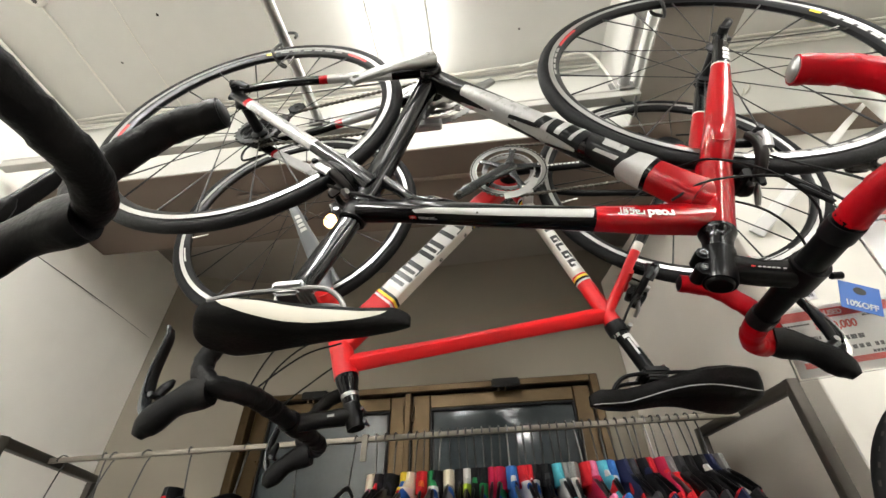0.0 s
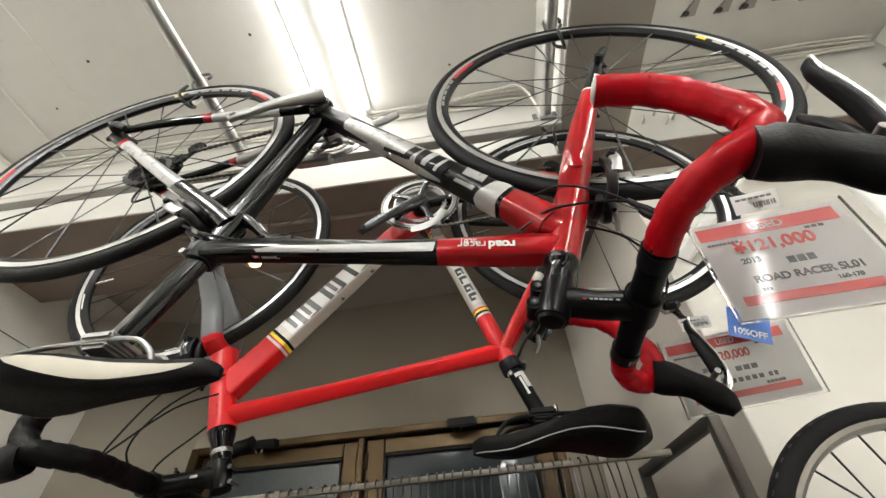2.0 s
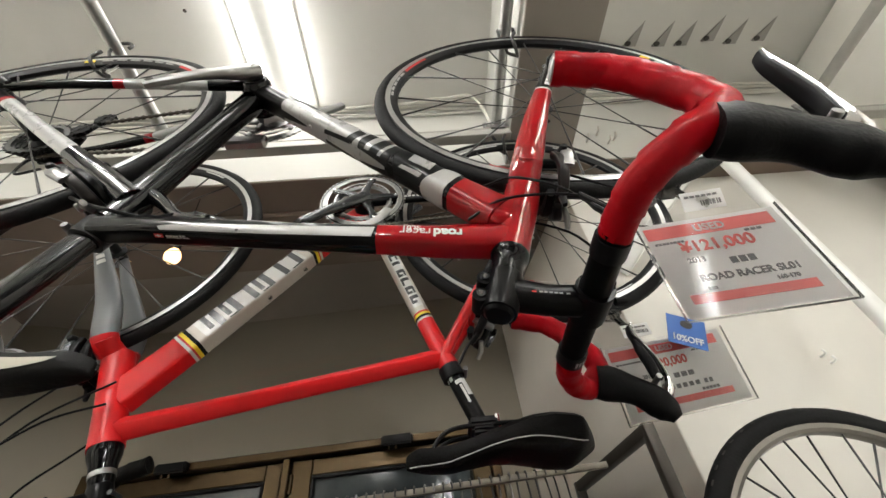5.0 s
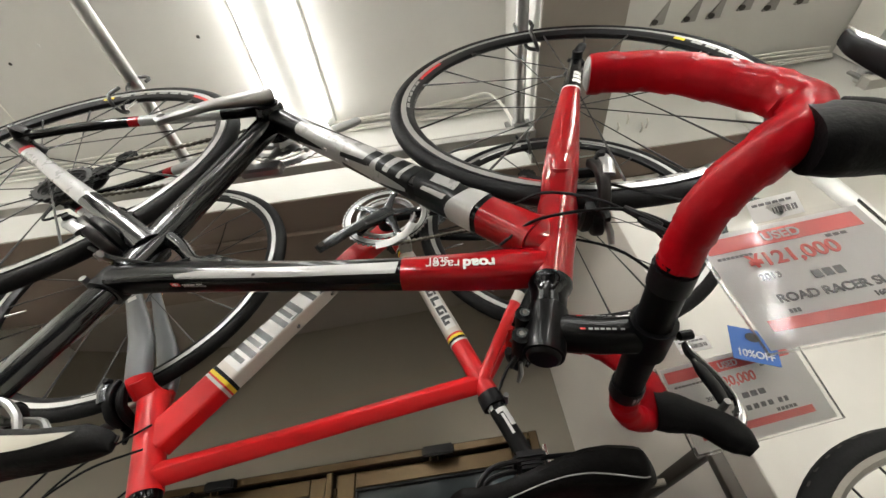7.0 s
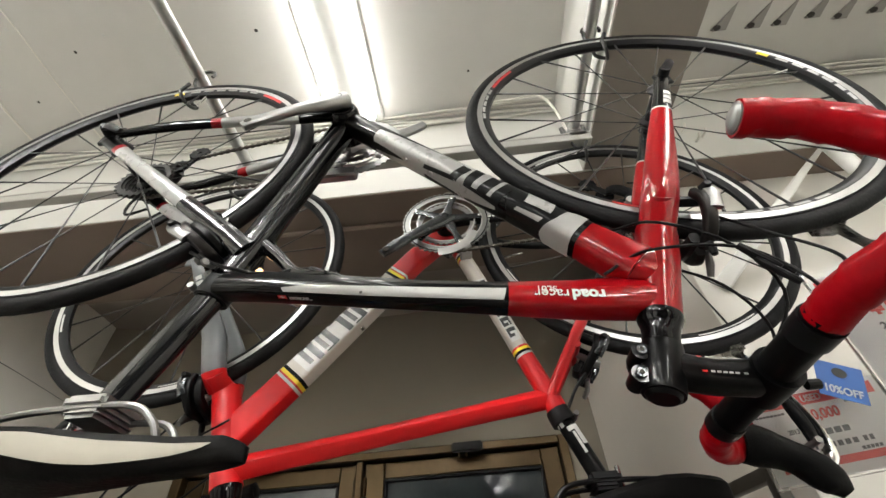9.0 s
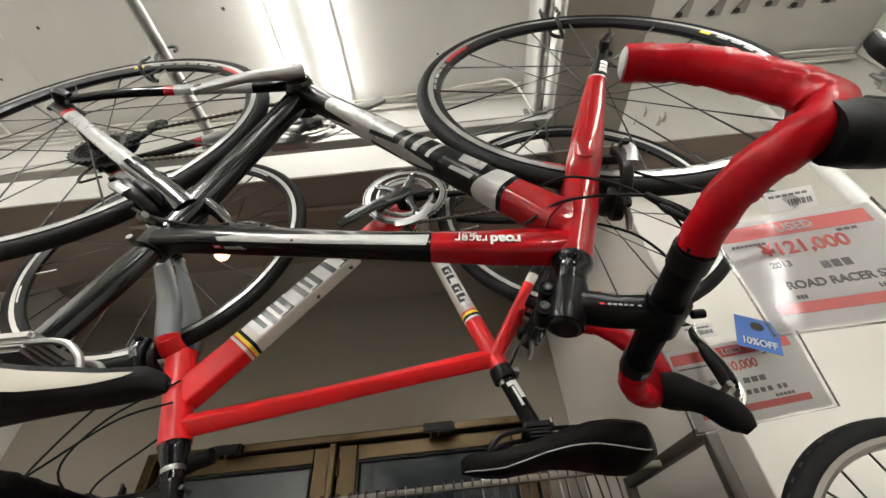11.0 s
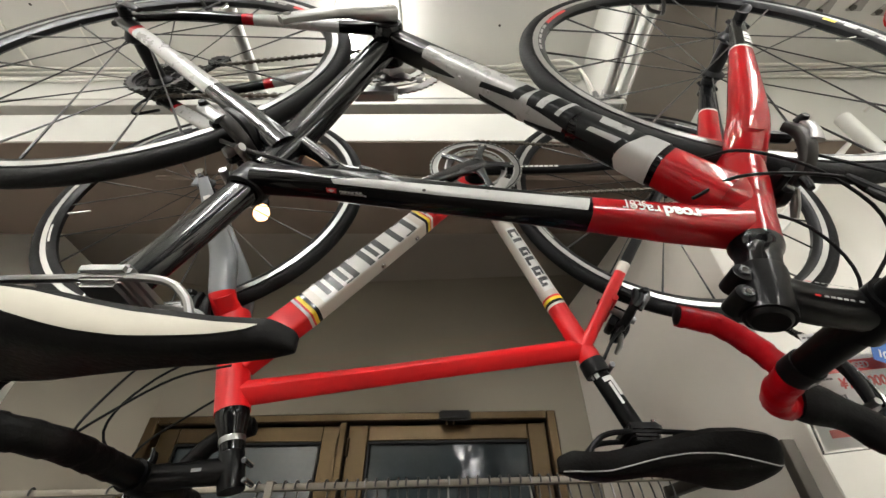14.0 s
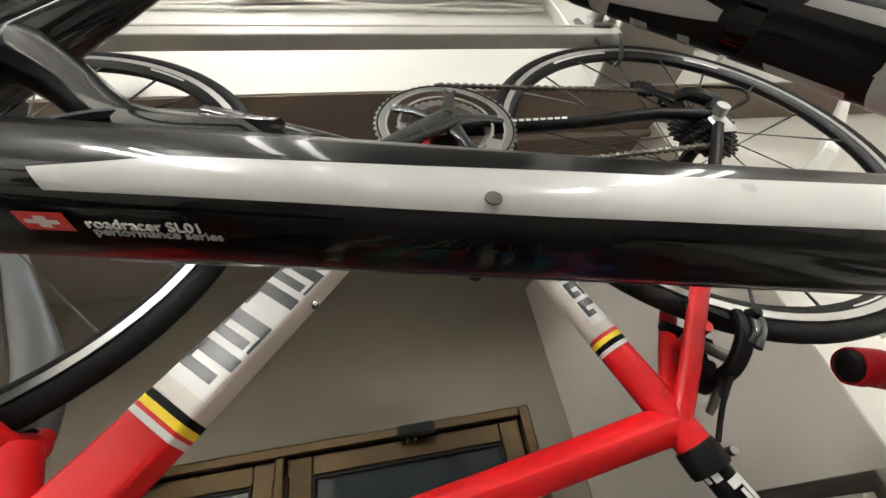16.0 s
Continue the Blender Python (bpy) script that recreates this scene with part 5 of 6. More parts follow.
        part("axle_nut", tube([(0.582, s * 0.052, 0.052), (0.582, s * 0.066, 0.052)], 0.009, 14, ref=(1, 0, 0)), M["polished"], b)
    part("fork_crown", tube([(0.433, -0.038, 0.350), (0.427, -0.014, 0.364), (0.427, 0.014, 0.364), (0.433, 0.038, 0.350)], [(0.017, 0.016), (0.021, 0.018), (0.021, 0.018), (0.017, 0.016)], 16, ref=(1, 0, 0)), M["red_satin"], b)
    top_c = ht_b + up * 0.078
    bar_c = Vector((0.457, 0.0, 0.612))
    stem = part("stem", merged(tube([ht_b + up * 0.056, ht_b + up * 0.060, ht_b + up * 0.098, ht_b + up * 0.103], [0.0160, 0.0178, 0.0178, 0.016], 20), Sweep([top_c, top_c.lerp(bar_c, 0.5), bar_c], [0.0165, 0.0145, 0.016], (0, 1, 0), 2.4).bm(16), tube([bar_c + Vector((0, -0.022, 0)), bar_c + Vector((0, 0.022, 0))], 0.0195, 20, ref=(1, 0, 0))), M["bar_black"], b, "black alloy stem")
    for k in (0.068, 0.092):
        part("stem_bolt", tube([ht_b + up * k + Vector((-0.021, -0.013, 0)), ht_b + up * k + Vector((-0.021, 0.013, 0))], 0.0036, 12, ref=(1, 0, 0)), M["crank_grey"], stem)
    part("stem_label", Sweep([top_c, bar_c], 0.0168, (0, 1, 0)).patch(0.27, 0.38, math.pi - 0.12, math.pi + 0.12, 0.0006, 4, 3), M["stitch"], stem)
    drop_bar(b, bar_c, 0.195, M["tape_black"], M["bar_black"], tape_from=0.06)
    sad = Saddle(-0.080, -0.356, [0.604, 0.610, 0.612, 0.608, 0.604, 0.604, 0.608, 0.614, 0.616, 0.604], [0.012, 0.020, 0.023, 0.027, 0.034, 0.046, 0.060, 0.069, 0.070, 0.052], [0.020, 0.021, 0.022, 0.023, 0.025, 0.030, 0.037, 0.041, 0.037, 0.018])
    sd = part("saddle", sad.shell(), M["saddle_black"], b, "plain black saddle with grey piping")
    for s in (1, -1):
        part("piping", tube([sad.at(0.02 + 0.9 * i / 30, s * (0.55 + 0.22 * math.sin(3.0 * i / 30)), 0.0006) for i in range(31)], 0.0008, 6), M["stitch"], sd, "thin grey piping")
    rails(sd, (-0.198, 0.560), sad, M["plastic"])
    mk = [(95, 118, 0.3, 0.7, M["decal_white"]), (275, 300, 0.1, 0.9, M["decal_white"]), (230, 243, 0.2, 0.8, M["decal_white"]), (20, 30, 0.2, 0.8, M["decal_white"])]
    wheel(b, fa, 0.050, "front_wheel", mk, None, 20, phase=0.4, rim_mat=M["rim_black"])
    wheel(b, ra, 0.062, "rear_wheel", mk, None, 20, phase=0.0, rim_mat=M["rim_black"])
    chainset(b, [(0.101, 50, -0.046), (0.070, 34, -0.039)], -0.046, math.atan2(-0.105, -0.126), 0.070, 0.165, M["crank_grey"], M["dull_alloy"], drop=0.014)
    cassette(b, ra)
    rear_mech(b, ra)
    chain_run(b, (0.0, -0.046, 0.115), ra + Vector((0.0, -0.044, 0.040)))
    chain_run(b, (0.0, -0.046, -0.087), ra + Vector((0.062, -0.048, -0.096)))
    part("front_derailleur", merged(tube(spline([(-0.06, -0.052, 0.06), (-0.045, -0.053, 0.09), (-0.01, -0.053, 0.112), (0.02, -0.053, 0.116)], 4), [(0.0012, 0.010)] * 2, 8), box((-0.052, -0.05, 0.085), (-0.025, -0.01, 0.112), 0.004)), M["alloy"], b, "silver front derailleur cage")
    caliper(b, caliper_pose((0.442, 0, 0.372), (1, 0, 0.15), (0.2, 0, -1), 1.2), M["plastic"], "black front rim brake")
    caliper(b, caliper_pose((-0.216, 0, 0.353), (-0.818, 0, 0.575), (-0.575, 0, -0.818), 1.2), M["plastic"], "black rear rim brake")
    for pts in ([(0.378, -0.030, 0.47), (0.440, -0.050, 0.50), (0.507, -0.06, 0.56), (0.498, -0.10, 0.60)], [(0.378, 0.030, 0.47), (0.450, 0.045, 0.51), (0.517, 0.05, 0.57), (0.498, 0.10, 0.60)], [(0.383, -0.026, 0.43), (0.478, -0.03, 0.49), (0.522, -0.02, 0.56), (0.498, 0.05, 0.605)], [(0.483, 0.0, 0.40), (0.522, -0.02, 0.47), (0.531, -0.05, 0.55), (0.502, -0.09, 0.60)]):
        part("cable", tube(spline(pts, 6), 0.0018, 8, ref=(0.287, 1, 0.2)), M["plastic"], b, "black cable housing")
    part("cable", tube(spline([(-0.175, -0.012, 0.450), (-0.195, -0.020, 0.420), (-0.225, -0.026, 0.39), (-0.245, -0.030, 0.365)], 5), 0.0026, 8), M["plastic"], b, "black brake cable")
    part("cable", tube(spline([ra + Vector((0.0, -0.065, 0.0)), ra + Vector((-0.06, -0.075, -0.02)), ra + Vector((-0.075, -0.07, -0.06)), ra + Vector((-0.02, -0.066, -0.075))], 6), 0.0024, 8), M["plastic"], b, "black shift cable loop")
    return b


red_bike()
white_bike()
hook(-0.268, 0.236, PIPE_Z, 2.496, 4)
hook(0.702, 0.240, PIPE_Z, 2.505, -4)
hook(0.700, 0.515, PIPE_Z - 0.04, 2.495, 10)
hook(-0.290, 0.520, PIPE_Z - 0.04, 2.495, -8)


# ---- the third bicycle's front end, hung nearer the wall ----
def dark_front():
    b = thing("bicycle", hung(0.40, -0.225, 2.28, -1, 0.0), "black road bicycle with black bar tape hanging upside down", "bicycle", "hanging bicycles")
    bar_c = Vector((0.475, 0.0, 0.580))
    drop_bar(b, bar_c, 0.190, M["tape_black"], M["bar_black"], tape_from=0.05)
    a, c = Vector((0.435, 0, 0.36)), Vector((0.385, 0, 0.50))
    up = (c - a).normalized()
    part("head_tube", tube([a, c], 0.022, 20), M["black_gloss"], b)
    part("stem", merged(tube([c, c + up * 0.09], 0.018, 20), tube([c + up * 0.075, bar_c], 0.015, 16)), M["bar_black"], b, "black alloy stem")
    part("down_tube", tube([(0, 0, 0), (0.41, 0, 0.42)], 0.021, 18), M["black_gloss"], b)
    part("top_tube", tube([(-0.14, 0, 0.44), (0.39, 0, 0.48)], 0.017, 18), M["black_gloss"], b)
    for s in (1, -1):
        part("fork_blade", tube(spline([(0.44, s * 0.012, 0.36), (0.455, s * 0.038, 0.33), (0.50, s * 0.046, 0.20), (0.56, s * 0.050, 0.06)], 5), [0.016, 0.014, 0.008], 14), M["black_gloss"], b)
    wheel(b, Vector((0.565, 0, 0.055)), 0.05, "front_wheel", [], None)
    return b


dark_front()
hook(-0.300, -0.222, PIPE_Z, 2.46, 4)


# ---- price tags ----
def tag_pose(c, x, y):
    x = Vector(x).normalized()
    n = x.cross(Vector(y)).normalized()
    y = n.cross(x)
    m = Matrix.Identity(4)
    for i, v in enumerate((x, y, n, Vector(c))):
        for k in range(3):
            m[k][i] = v[k]
    return m


def bars(parent, x, y, w, h, n, mat, z=0.0012, gap=0.22):
    """A row of plain bars in place of a line of print."""
    for i in range(n):
        s = w / n
        part("print_bar", box((x - w / 2 + i * s, y - h / 2, z), (x - w / 2 + (i + 1 - gap) * s, y + h / 2, z + 0.0003)), mat, parent)


def price_tag(m, w, h, price, year, label, bow, model=""):
    t = thing("price_tag", m, label, "price tag", "price tags")

    def sheet(w, h, z, rise, nx=14, ny=8):
        b = bmesh.new()
        g = [[b.verts.new((w * (i / nx - 0.5), h * (k / ny - 0.5), z + rise * (1 - (2 * i / nx - 1) ** 2) + 0.30 * rise * math.sin(9 * i / nx + 4 * k / ny) * math.sin(2 + 7 * k / ny - 3 * i / nx))) for k in range(ny + 1)] for i in range(nx + 1)]
        for p, q in zip(g, g[1:]):
            for k in range(ny):
                b.faces.new((p[k], q[k], q[k + 1], p[k + 1]))
        return b
    part("card", sheet(w * 0.94, h * 0.94, -0.0002, 0.0), M["paper"], t, "white printed card")
    part("heading_band", box((-w * 0.455, h * 0.29, 0.0004), (w * 0.41, h * 0.42, 0.0008)), M["print_red"], t, "red heading band")
    part("footer_band", box((-w * 0.40, -h * 0.36, 0.0004), (w * 0.36, -h * 0.28, 0.0008)), M["print_red"], t, "red footer band")
    lettering("USED", h * 0.105, M["paper"], pose(-0.02 * w, h * 0.352, 0.0012), t)
    lettering(price, h * 0.155, M["print_red"], pose(-0.04 * w, h * 0.165, 0.0010), t)
    lettering(year, h * 0.07, M["print_grey"], pose(-0.23 * w, h * 0.03, 0.0010), t)
    bars(t, -0.33 * w, h * 0.235, 0.20 * w, h * 0.022, 8, M["print_grey"])
    bars(t, 0.24 * w, h * 0.255, 0.12 * w, h * 0.025, 3, M["print_grey"])
    bars(t, 0.05 * w, -h * 0.02, 0.17 * w, h * 0.062, 3, M["print_grey"])
    if model:
        lettering(model, h * 0.088, M["print_grey"], pose(0.03 * w, -h * 0.15, 0.0010), t)
        lettering("160-170", h * 0.05, M["print_grey"], pose(0.22 * w, -h * 0.235, 0.0010), t)
    else:
        bars(t, 0.0, -h * 0.155, 0.30 * w, h * 0.055, 6, M["print_grey"], gap=0.35)
        bars(t, 0.21 * w, -h * 0.155, 0.08 * w, h * 0.055, 2, M["print_grey"], gap=0.35)
    bars(t, -0.24 * w, -h * 0.245, 0.06 * w, h * 0.03, 3, M["print_grey"])
    if not model:
        bars(t, 0.20 * w, -h * 0.245, 0.14 * w, h * 0.035, 5, M["print_grey"])
    part("sleeve", sheet(w, h, 0.0030, bow, 36, 24), M["film"], t, "clear plastic sleeve with a soft sheen")
    part("sleeve_edge", merged(*[box(lo, hi) for lo, hi in (((-w / 2, -h / 2, 0), (-w / 2 + 0.0012, h / 2, 0.003)), ((w / 2 - 0.0012, -h / 2, 0), (w / 2, h / 2, 0.003)), ((-w / 2, -h / 2, 0), (w / 2, -h / 2 + 0.0012, 0.003)))]), M["clip"], t, "welded sleeve edge")
    return t


def tyre_clip(a, b, label_m):
    """A clear clip from a tyre down to a tag, with a small barcode label."""
    a, b = Vector(a), Vector(b)
    t = thing("tag_clip", Matrix.Translation(a), "clear plastic clip holding a price tag on a tyre", "clip", "tag clips")
    d = b - a
    part("clip_body", merged(box((-0.016, -0.016, -0.004), (0.016, 0.016, 0.030), 0.005, 2), tube([(0, -0.006, 0), d * 0.5, d], [0.008, 0.005, 0.008], 8)), M["clip"], t, "clear plastic clip")
    inv = Matrix.Translation(a).inverted()
    lab = part("barcode_label", moved(box((-0.026, -0.011, 0), (0.026, 0.011, 0.0008), 0.0003), inv @ label_m), M["paper"], t, "small white barcode label")
    for i in range(9):
        part("barcode_bar", moved(box((-0.004 + i * 0.0028, -0.006, 0.0009), (-0.0028 + i * 0.0028 + 0.0006 * (i % 3), 0.000, 0.0011)), inv @ label_m), M["print_grey"], lab)
    for i in range(6):
        part("print_bar", moved(box((-0.022 + i * 0.007, 0.004, 0.0009), (-0.0165 + i * 0.007, 0.0065, 0.0011)), inv @ label_m), M["print_grey"], lab)


T1 = tag_pose((0.7833, 0.1981, 1.7622), (0.9891, -0.1457, -0.0232), (0.0203, -0.0215, 0.9996))
T2 = tag_pose((0.8164, 0.4532, 1.7448), (0.9937, 0.0224, 0.1097), (-0.0997, -0.2695, 0.9578))
price_tag(T1, 0.1731, 0.1444, "¥121,000", "2013", "white price card with red bands in a clear sleeve", 0.004, "ROAD RACER SL01")
price_tag(T2, 0.2187, 0.118, "¥120,000", "2013", "white price card with red bands hanging by the wall", 0.003)
tyre_clip((0.790, 0.222, 1.912), (0.742, 0.146, 1.802), tag_pose((0.745, 0.146, 1.806), (0.1815, -0.0015, 0.020), (-0.0465, -0.0515, 0.089)))
tyre_clip((0.787, 0.512, 1.892), (0.784, 0.455, 1.822), tag_pose((0.784, 0.452, 1.826), (0.228, 0.011, 0.022), (-0.026, -0.021, 0.1115)))
card = thing("discount_card", tag_pose((0.8389, 0.4129, 1.7928), (0.9411, 0.1314, -0.3117), (0.3268, -0.1161, 0.9379)), "small blue discount card with white lettering over a price tag", "card")
part("card", box((-0.031, -0.025, 0), (0.031, 0.025, 0.0008)), M["print_blue"], card, "blue printed card")
lettering("10%OFF", 0.0145, M["paper"], pose(0, -0.014, 0.0012), card)
part("round_mark", tube([(0, 0.012, 0.0008), (0, 0.012, 0.0012)], [(0.010, 0.007), (0.010, 0.007)], 16, ref=(1, 0, 0)), M["decal_dark"], card)


# ---- doors ----
def doors():
    d = tagged(new("door_1"), "closed bronze-framed double glass doors in the back wall", "door", kind="structure")
    d.matrix_world = Matrix.Translation((0, back_y(0), 0)) @ pose(0, 0, 0, 0, 0, -3.43)
    z1 = DOOR_T
    for n, lo, hi in (("door_frame", (-1.052, -0.012, 0), (-1.005, 0.12, z1)), ("door_frame", (0.655, -0.012, 0), (0.692, 0.12, z1)), ("door_frame", (-1.005, -0.012, z1 - 0.032), (0.655, 0.12, z1)), ("door_frame", (-0.205, 0.0, 0), (-0.175, 0.12, z1 - 0.032))):
        part(n, box(lo, hi, 0.004), M["bronze"], d, "bronze metal frame member")
    for x0, x1 in ((-1.003, -0.208), (-0.172, 0.652)):
        leaf = part("door_leaf", merged(box((x0, 0.03, 0.01), (x0 + 0.085, 0.075, z1 - 0.036), 0.004), box((x1 - 0.075, 0.03, 0.01), (x1, 0.075, z1 - 0.036), 0.004), box((x0 + 0.085, 0.032, z1 - 0.10), (x1 - 0.075, 0.073, z1 - 0.036), 0.004), box((x0 + 0.085, 0.032, 0.01), (x1 - 0.075, 0.073, 0.16), 0.004), box((x0 + 0.085, 0.032, 1.0), (x1 - 0.075, 0.073, 1.06), 0.004)), M["bronze"], d, "bronze metal door leaf")
        part("pane", box((x0 + 0.086, 0.048, 0.16), (x1 - 0.076, 0.056, z1 - 0.1)), M["glass"], leaf, "dark glass pane")
        part("glazing_bead", merged(box((x0 + 0.085, 0.030, z1 - 0.112), (x1 - 0.075, 0.040, z1 - 0.100), 0.002), box((x0 + 0.085, 0.030, 1.06), (x0 + 0.097, 0.040, z1 - 0.112), 0.002), box((x1 - 0.087, 0.030, 1.06), (x1 - 0.075, 0.040, z1 - 0.112), 0.002)), M["plastic"], leaf)
        for z in (0.3, 1.95):
            part("hinge", tube([(x0 + 0.002 if x0 > -0.5 else x1 - 0.002, 0.026, z), (x0 + 0.002 if x0 > -0.5 else x1 - 0.002, 0.026, z + 0.07)], 0.008, 10), M["bronze"], leaf)
    for x in (0.215, -0.72):
        c = part("door_closer", box((x, -0.05, z1 - 0.045), (x + 0.13, -0.012, z1 - 0.005), 0.006, 2), M["plastic"], d, "dark door closer")
        for k in (0.03, 0.06):
            part("closer_screw", tube([(x + k, -0.03, z1 - 0.045), (x + k, -0.03, z1 - 0.058)], 0.005, 8), M["bronze"], c)


doors()


# ---- clothes rack with hangers and jerseys ----
RAIL_A, RAIL_B = Vector((-1.092, 0.900, 1.682)), Vector((0.825, 0.890, 1.732))


def rail_point(s):
    return RAIL_A.lerp(RAIL_B, s)


def clothes_rack():
    t = thing("clothes_rack", Matrix.Identity(4), "long steel clothes rack with dark end frames before the doors", "rack")
    d = (RAIL_B - RAIL_A).normalized()
    part("rail", Sweep([RAIL_A, RAIL_A.lerp(RAIL_B, 0.5), RAIL_B], (0.0070, 0.0070), (0, 1, 0), 6).bm(16), M["rack_steel"], t, "square worn steel hanging rail")
    for a, b in (((0.866, 0.715, 1.745), (0.815, 1.105, 1.735)), ((-1.010, 0.690, 1.690), (-1.204, 1.204, 1.677))):
        a, b = Vector(a), Vector(b)
        part("end_bar", Sweep([a, b], (0.0125, 0.0125), (0, 0, 1), 6).bm(16), M["hook_steel"], t, "dark square end bar")
        for p in (a, b):
            part("upright", Sweep([p + Vector((0, 0, 0.012)), Vector((p.x, p.y, 0.02))], (0.0125, 0.0125), (0, 1, 0), 6).bm(16), M["hook_steel"], t, "dark square upright")
            part("foot", tube([(p.x, p.y, 0.02), (p.x, p.y, 0.0)], [0.016, 0.018], 12, ref=(1, 0, 0)), M["plastic"], t)
    p = rail_point(0.500)
    part("joint_bracket", merged(box(p + Vector((-0.008, -0.012, -0.055)), p + Vector((0.008, -0.0085, 0.011)), 0.001), box(p + Vector((-0.008, -0.012, 0.0075)), p + Vector((0.008, 0.012, 0.011)), 0.001)), M["rack_steel"], t, "silver rail joint bracket")


M["hook_steel"] = material("dark_powder_coat", (0.055, 0.048, 0.040), 0.4, 0.3, vary=0.2)
clothes_rack()


def hanger(p, turn, mat, lean=0.0, empty=False):
    """A hanger on the rail: hook, neck and two sloping arms, across the rail."""
    t = thing("clothes_hanger", Matrix.Translation(p) @ pose(0, 0, 0, 0, lean, turn), "thin black clothes hanger on the rail" if mat is M["plastic"] else "thin pale clothes hanger on the rail", "hanger", "clothes hangers")
    hk = [(0, 0.0125 * math.cos(a), -0.004 + 0.0125 * math.sin(a)) for a in [math.radians(k) for k in range(200, -50, -25)]]
    part("hook", tube(spline(hk + [(0, 0.005, -0.035), (0, 0, -0.122)], 3), 0.0021, 6, ref=(1, 0, 0)), mat if mat is not M["plastic"] else M["hook"], t)
    part("arm", tube(spline([(0, -0.155, -0.178), (0, -0.09, -0.143), (0, 0, -0.118), (0, 0.09, -0.143), (0, 0.155, -0.178)], 4), [(0.004, 0.006)] * 2, 8, ref=(1, 0, 0)), mat, t)
    if empty:
        part("bar", tube([(0, -0.155, -0.181), (0, 0.155, -0.181)], 0.003, 6, ref=(1, 0, 0)), mat, t)
    return t


def cloth(name, colour):
    """Knitted cloth with blotches of a second colour printed on it."""
    m = material("cloth_" + name, colour, 0.85, vary=0.22, grain=260, bump=0.5, spec=0.2)
    rnd = random.Random(name)
    n, l = m.node_tree.nodes, m.node_tree.links
    base = n["Principled BSDF"].inputs["Base Color"]
    old = base.links[0].from_socket
    vo, st, mx, tc = n.new("ShaderNodeTexNoise"), n.new("ShaderNodeMath"), n.new("ShaderNodeMix"), n.new("ShaderNodeTexCoord")
    mx.data_type = "RGBA"
    vo.inputs["Scale"].default_value, vo.inputs["Detail"].default_value = rnd.uniform(9, 22), 0.5
    st.operation, st.inputs[1].default_value = "GREATER_THAN", rnd.uniform(0.56, 0.62)
    l.new(tc.outputs["Object"], vo.inputs["Vector"])
    l.new(vo.outputs["Fac"], st.inputs[0])
    l.new(st.outputs[0], mx.inputs[0])
    l.new(old, mx.inputs[6])
    mx.inputs[7].default_value = (*rnd.choice(((0.7, 0.7, 0.68), (0.02, 0.02, 0.025), (0.5, 0.02, 0.03), (0.02, 0.1, 0.4), (0.02, 0.02, 0.025))), 1)
    l.new(mx.outputs[2], base)
    return m


CLOTH = {n: cloth(n, c) for n, c in dict(white=(0.74, 0.73, 0.70), cream=(0.68, 0.62, 0.48), black=(0.012, 0.012, 0.014), navy=(0.015, 0.02, 0.06), blue=(0.04, 0.16, 0.50), sky=(0.10, 0.48, 0.62), red=(0.60, 0.02, 0.03), crimson=(0.42, 0.015, 0.06), orange=(0.78, 0.16, 0.03), pink=(0.78, 0.20, 0.36), green=(0.03, 0.30, 0.10), lime=(0.45, 0.62, 0.06), yellow=(0.80, 0.60, 0.05), grey=(0.24, 0.24, 0.24), charcoal=(0.05, 0.05, 0.055)).items()}


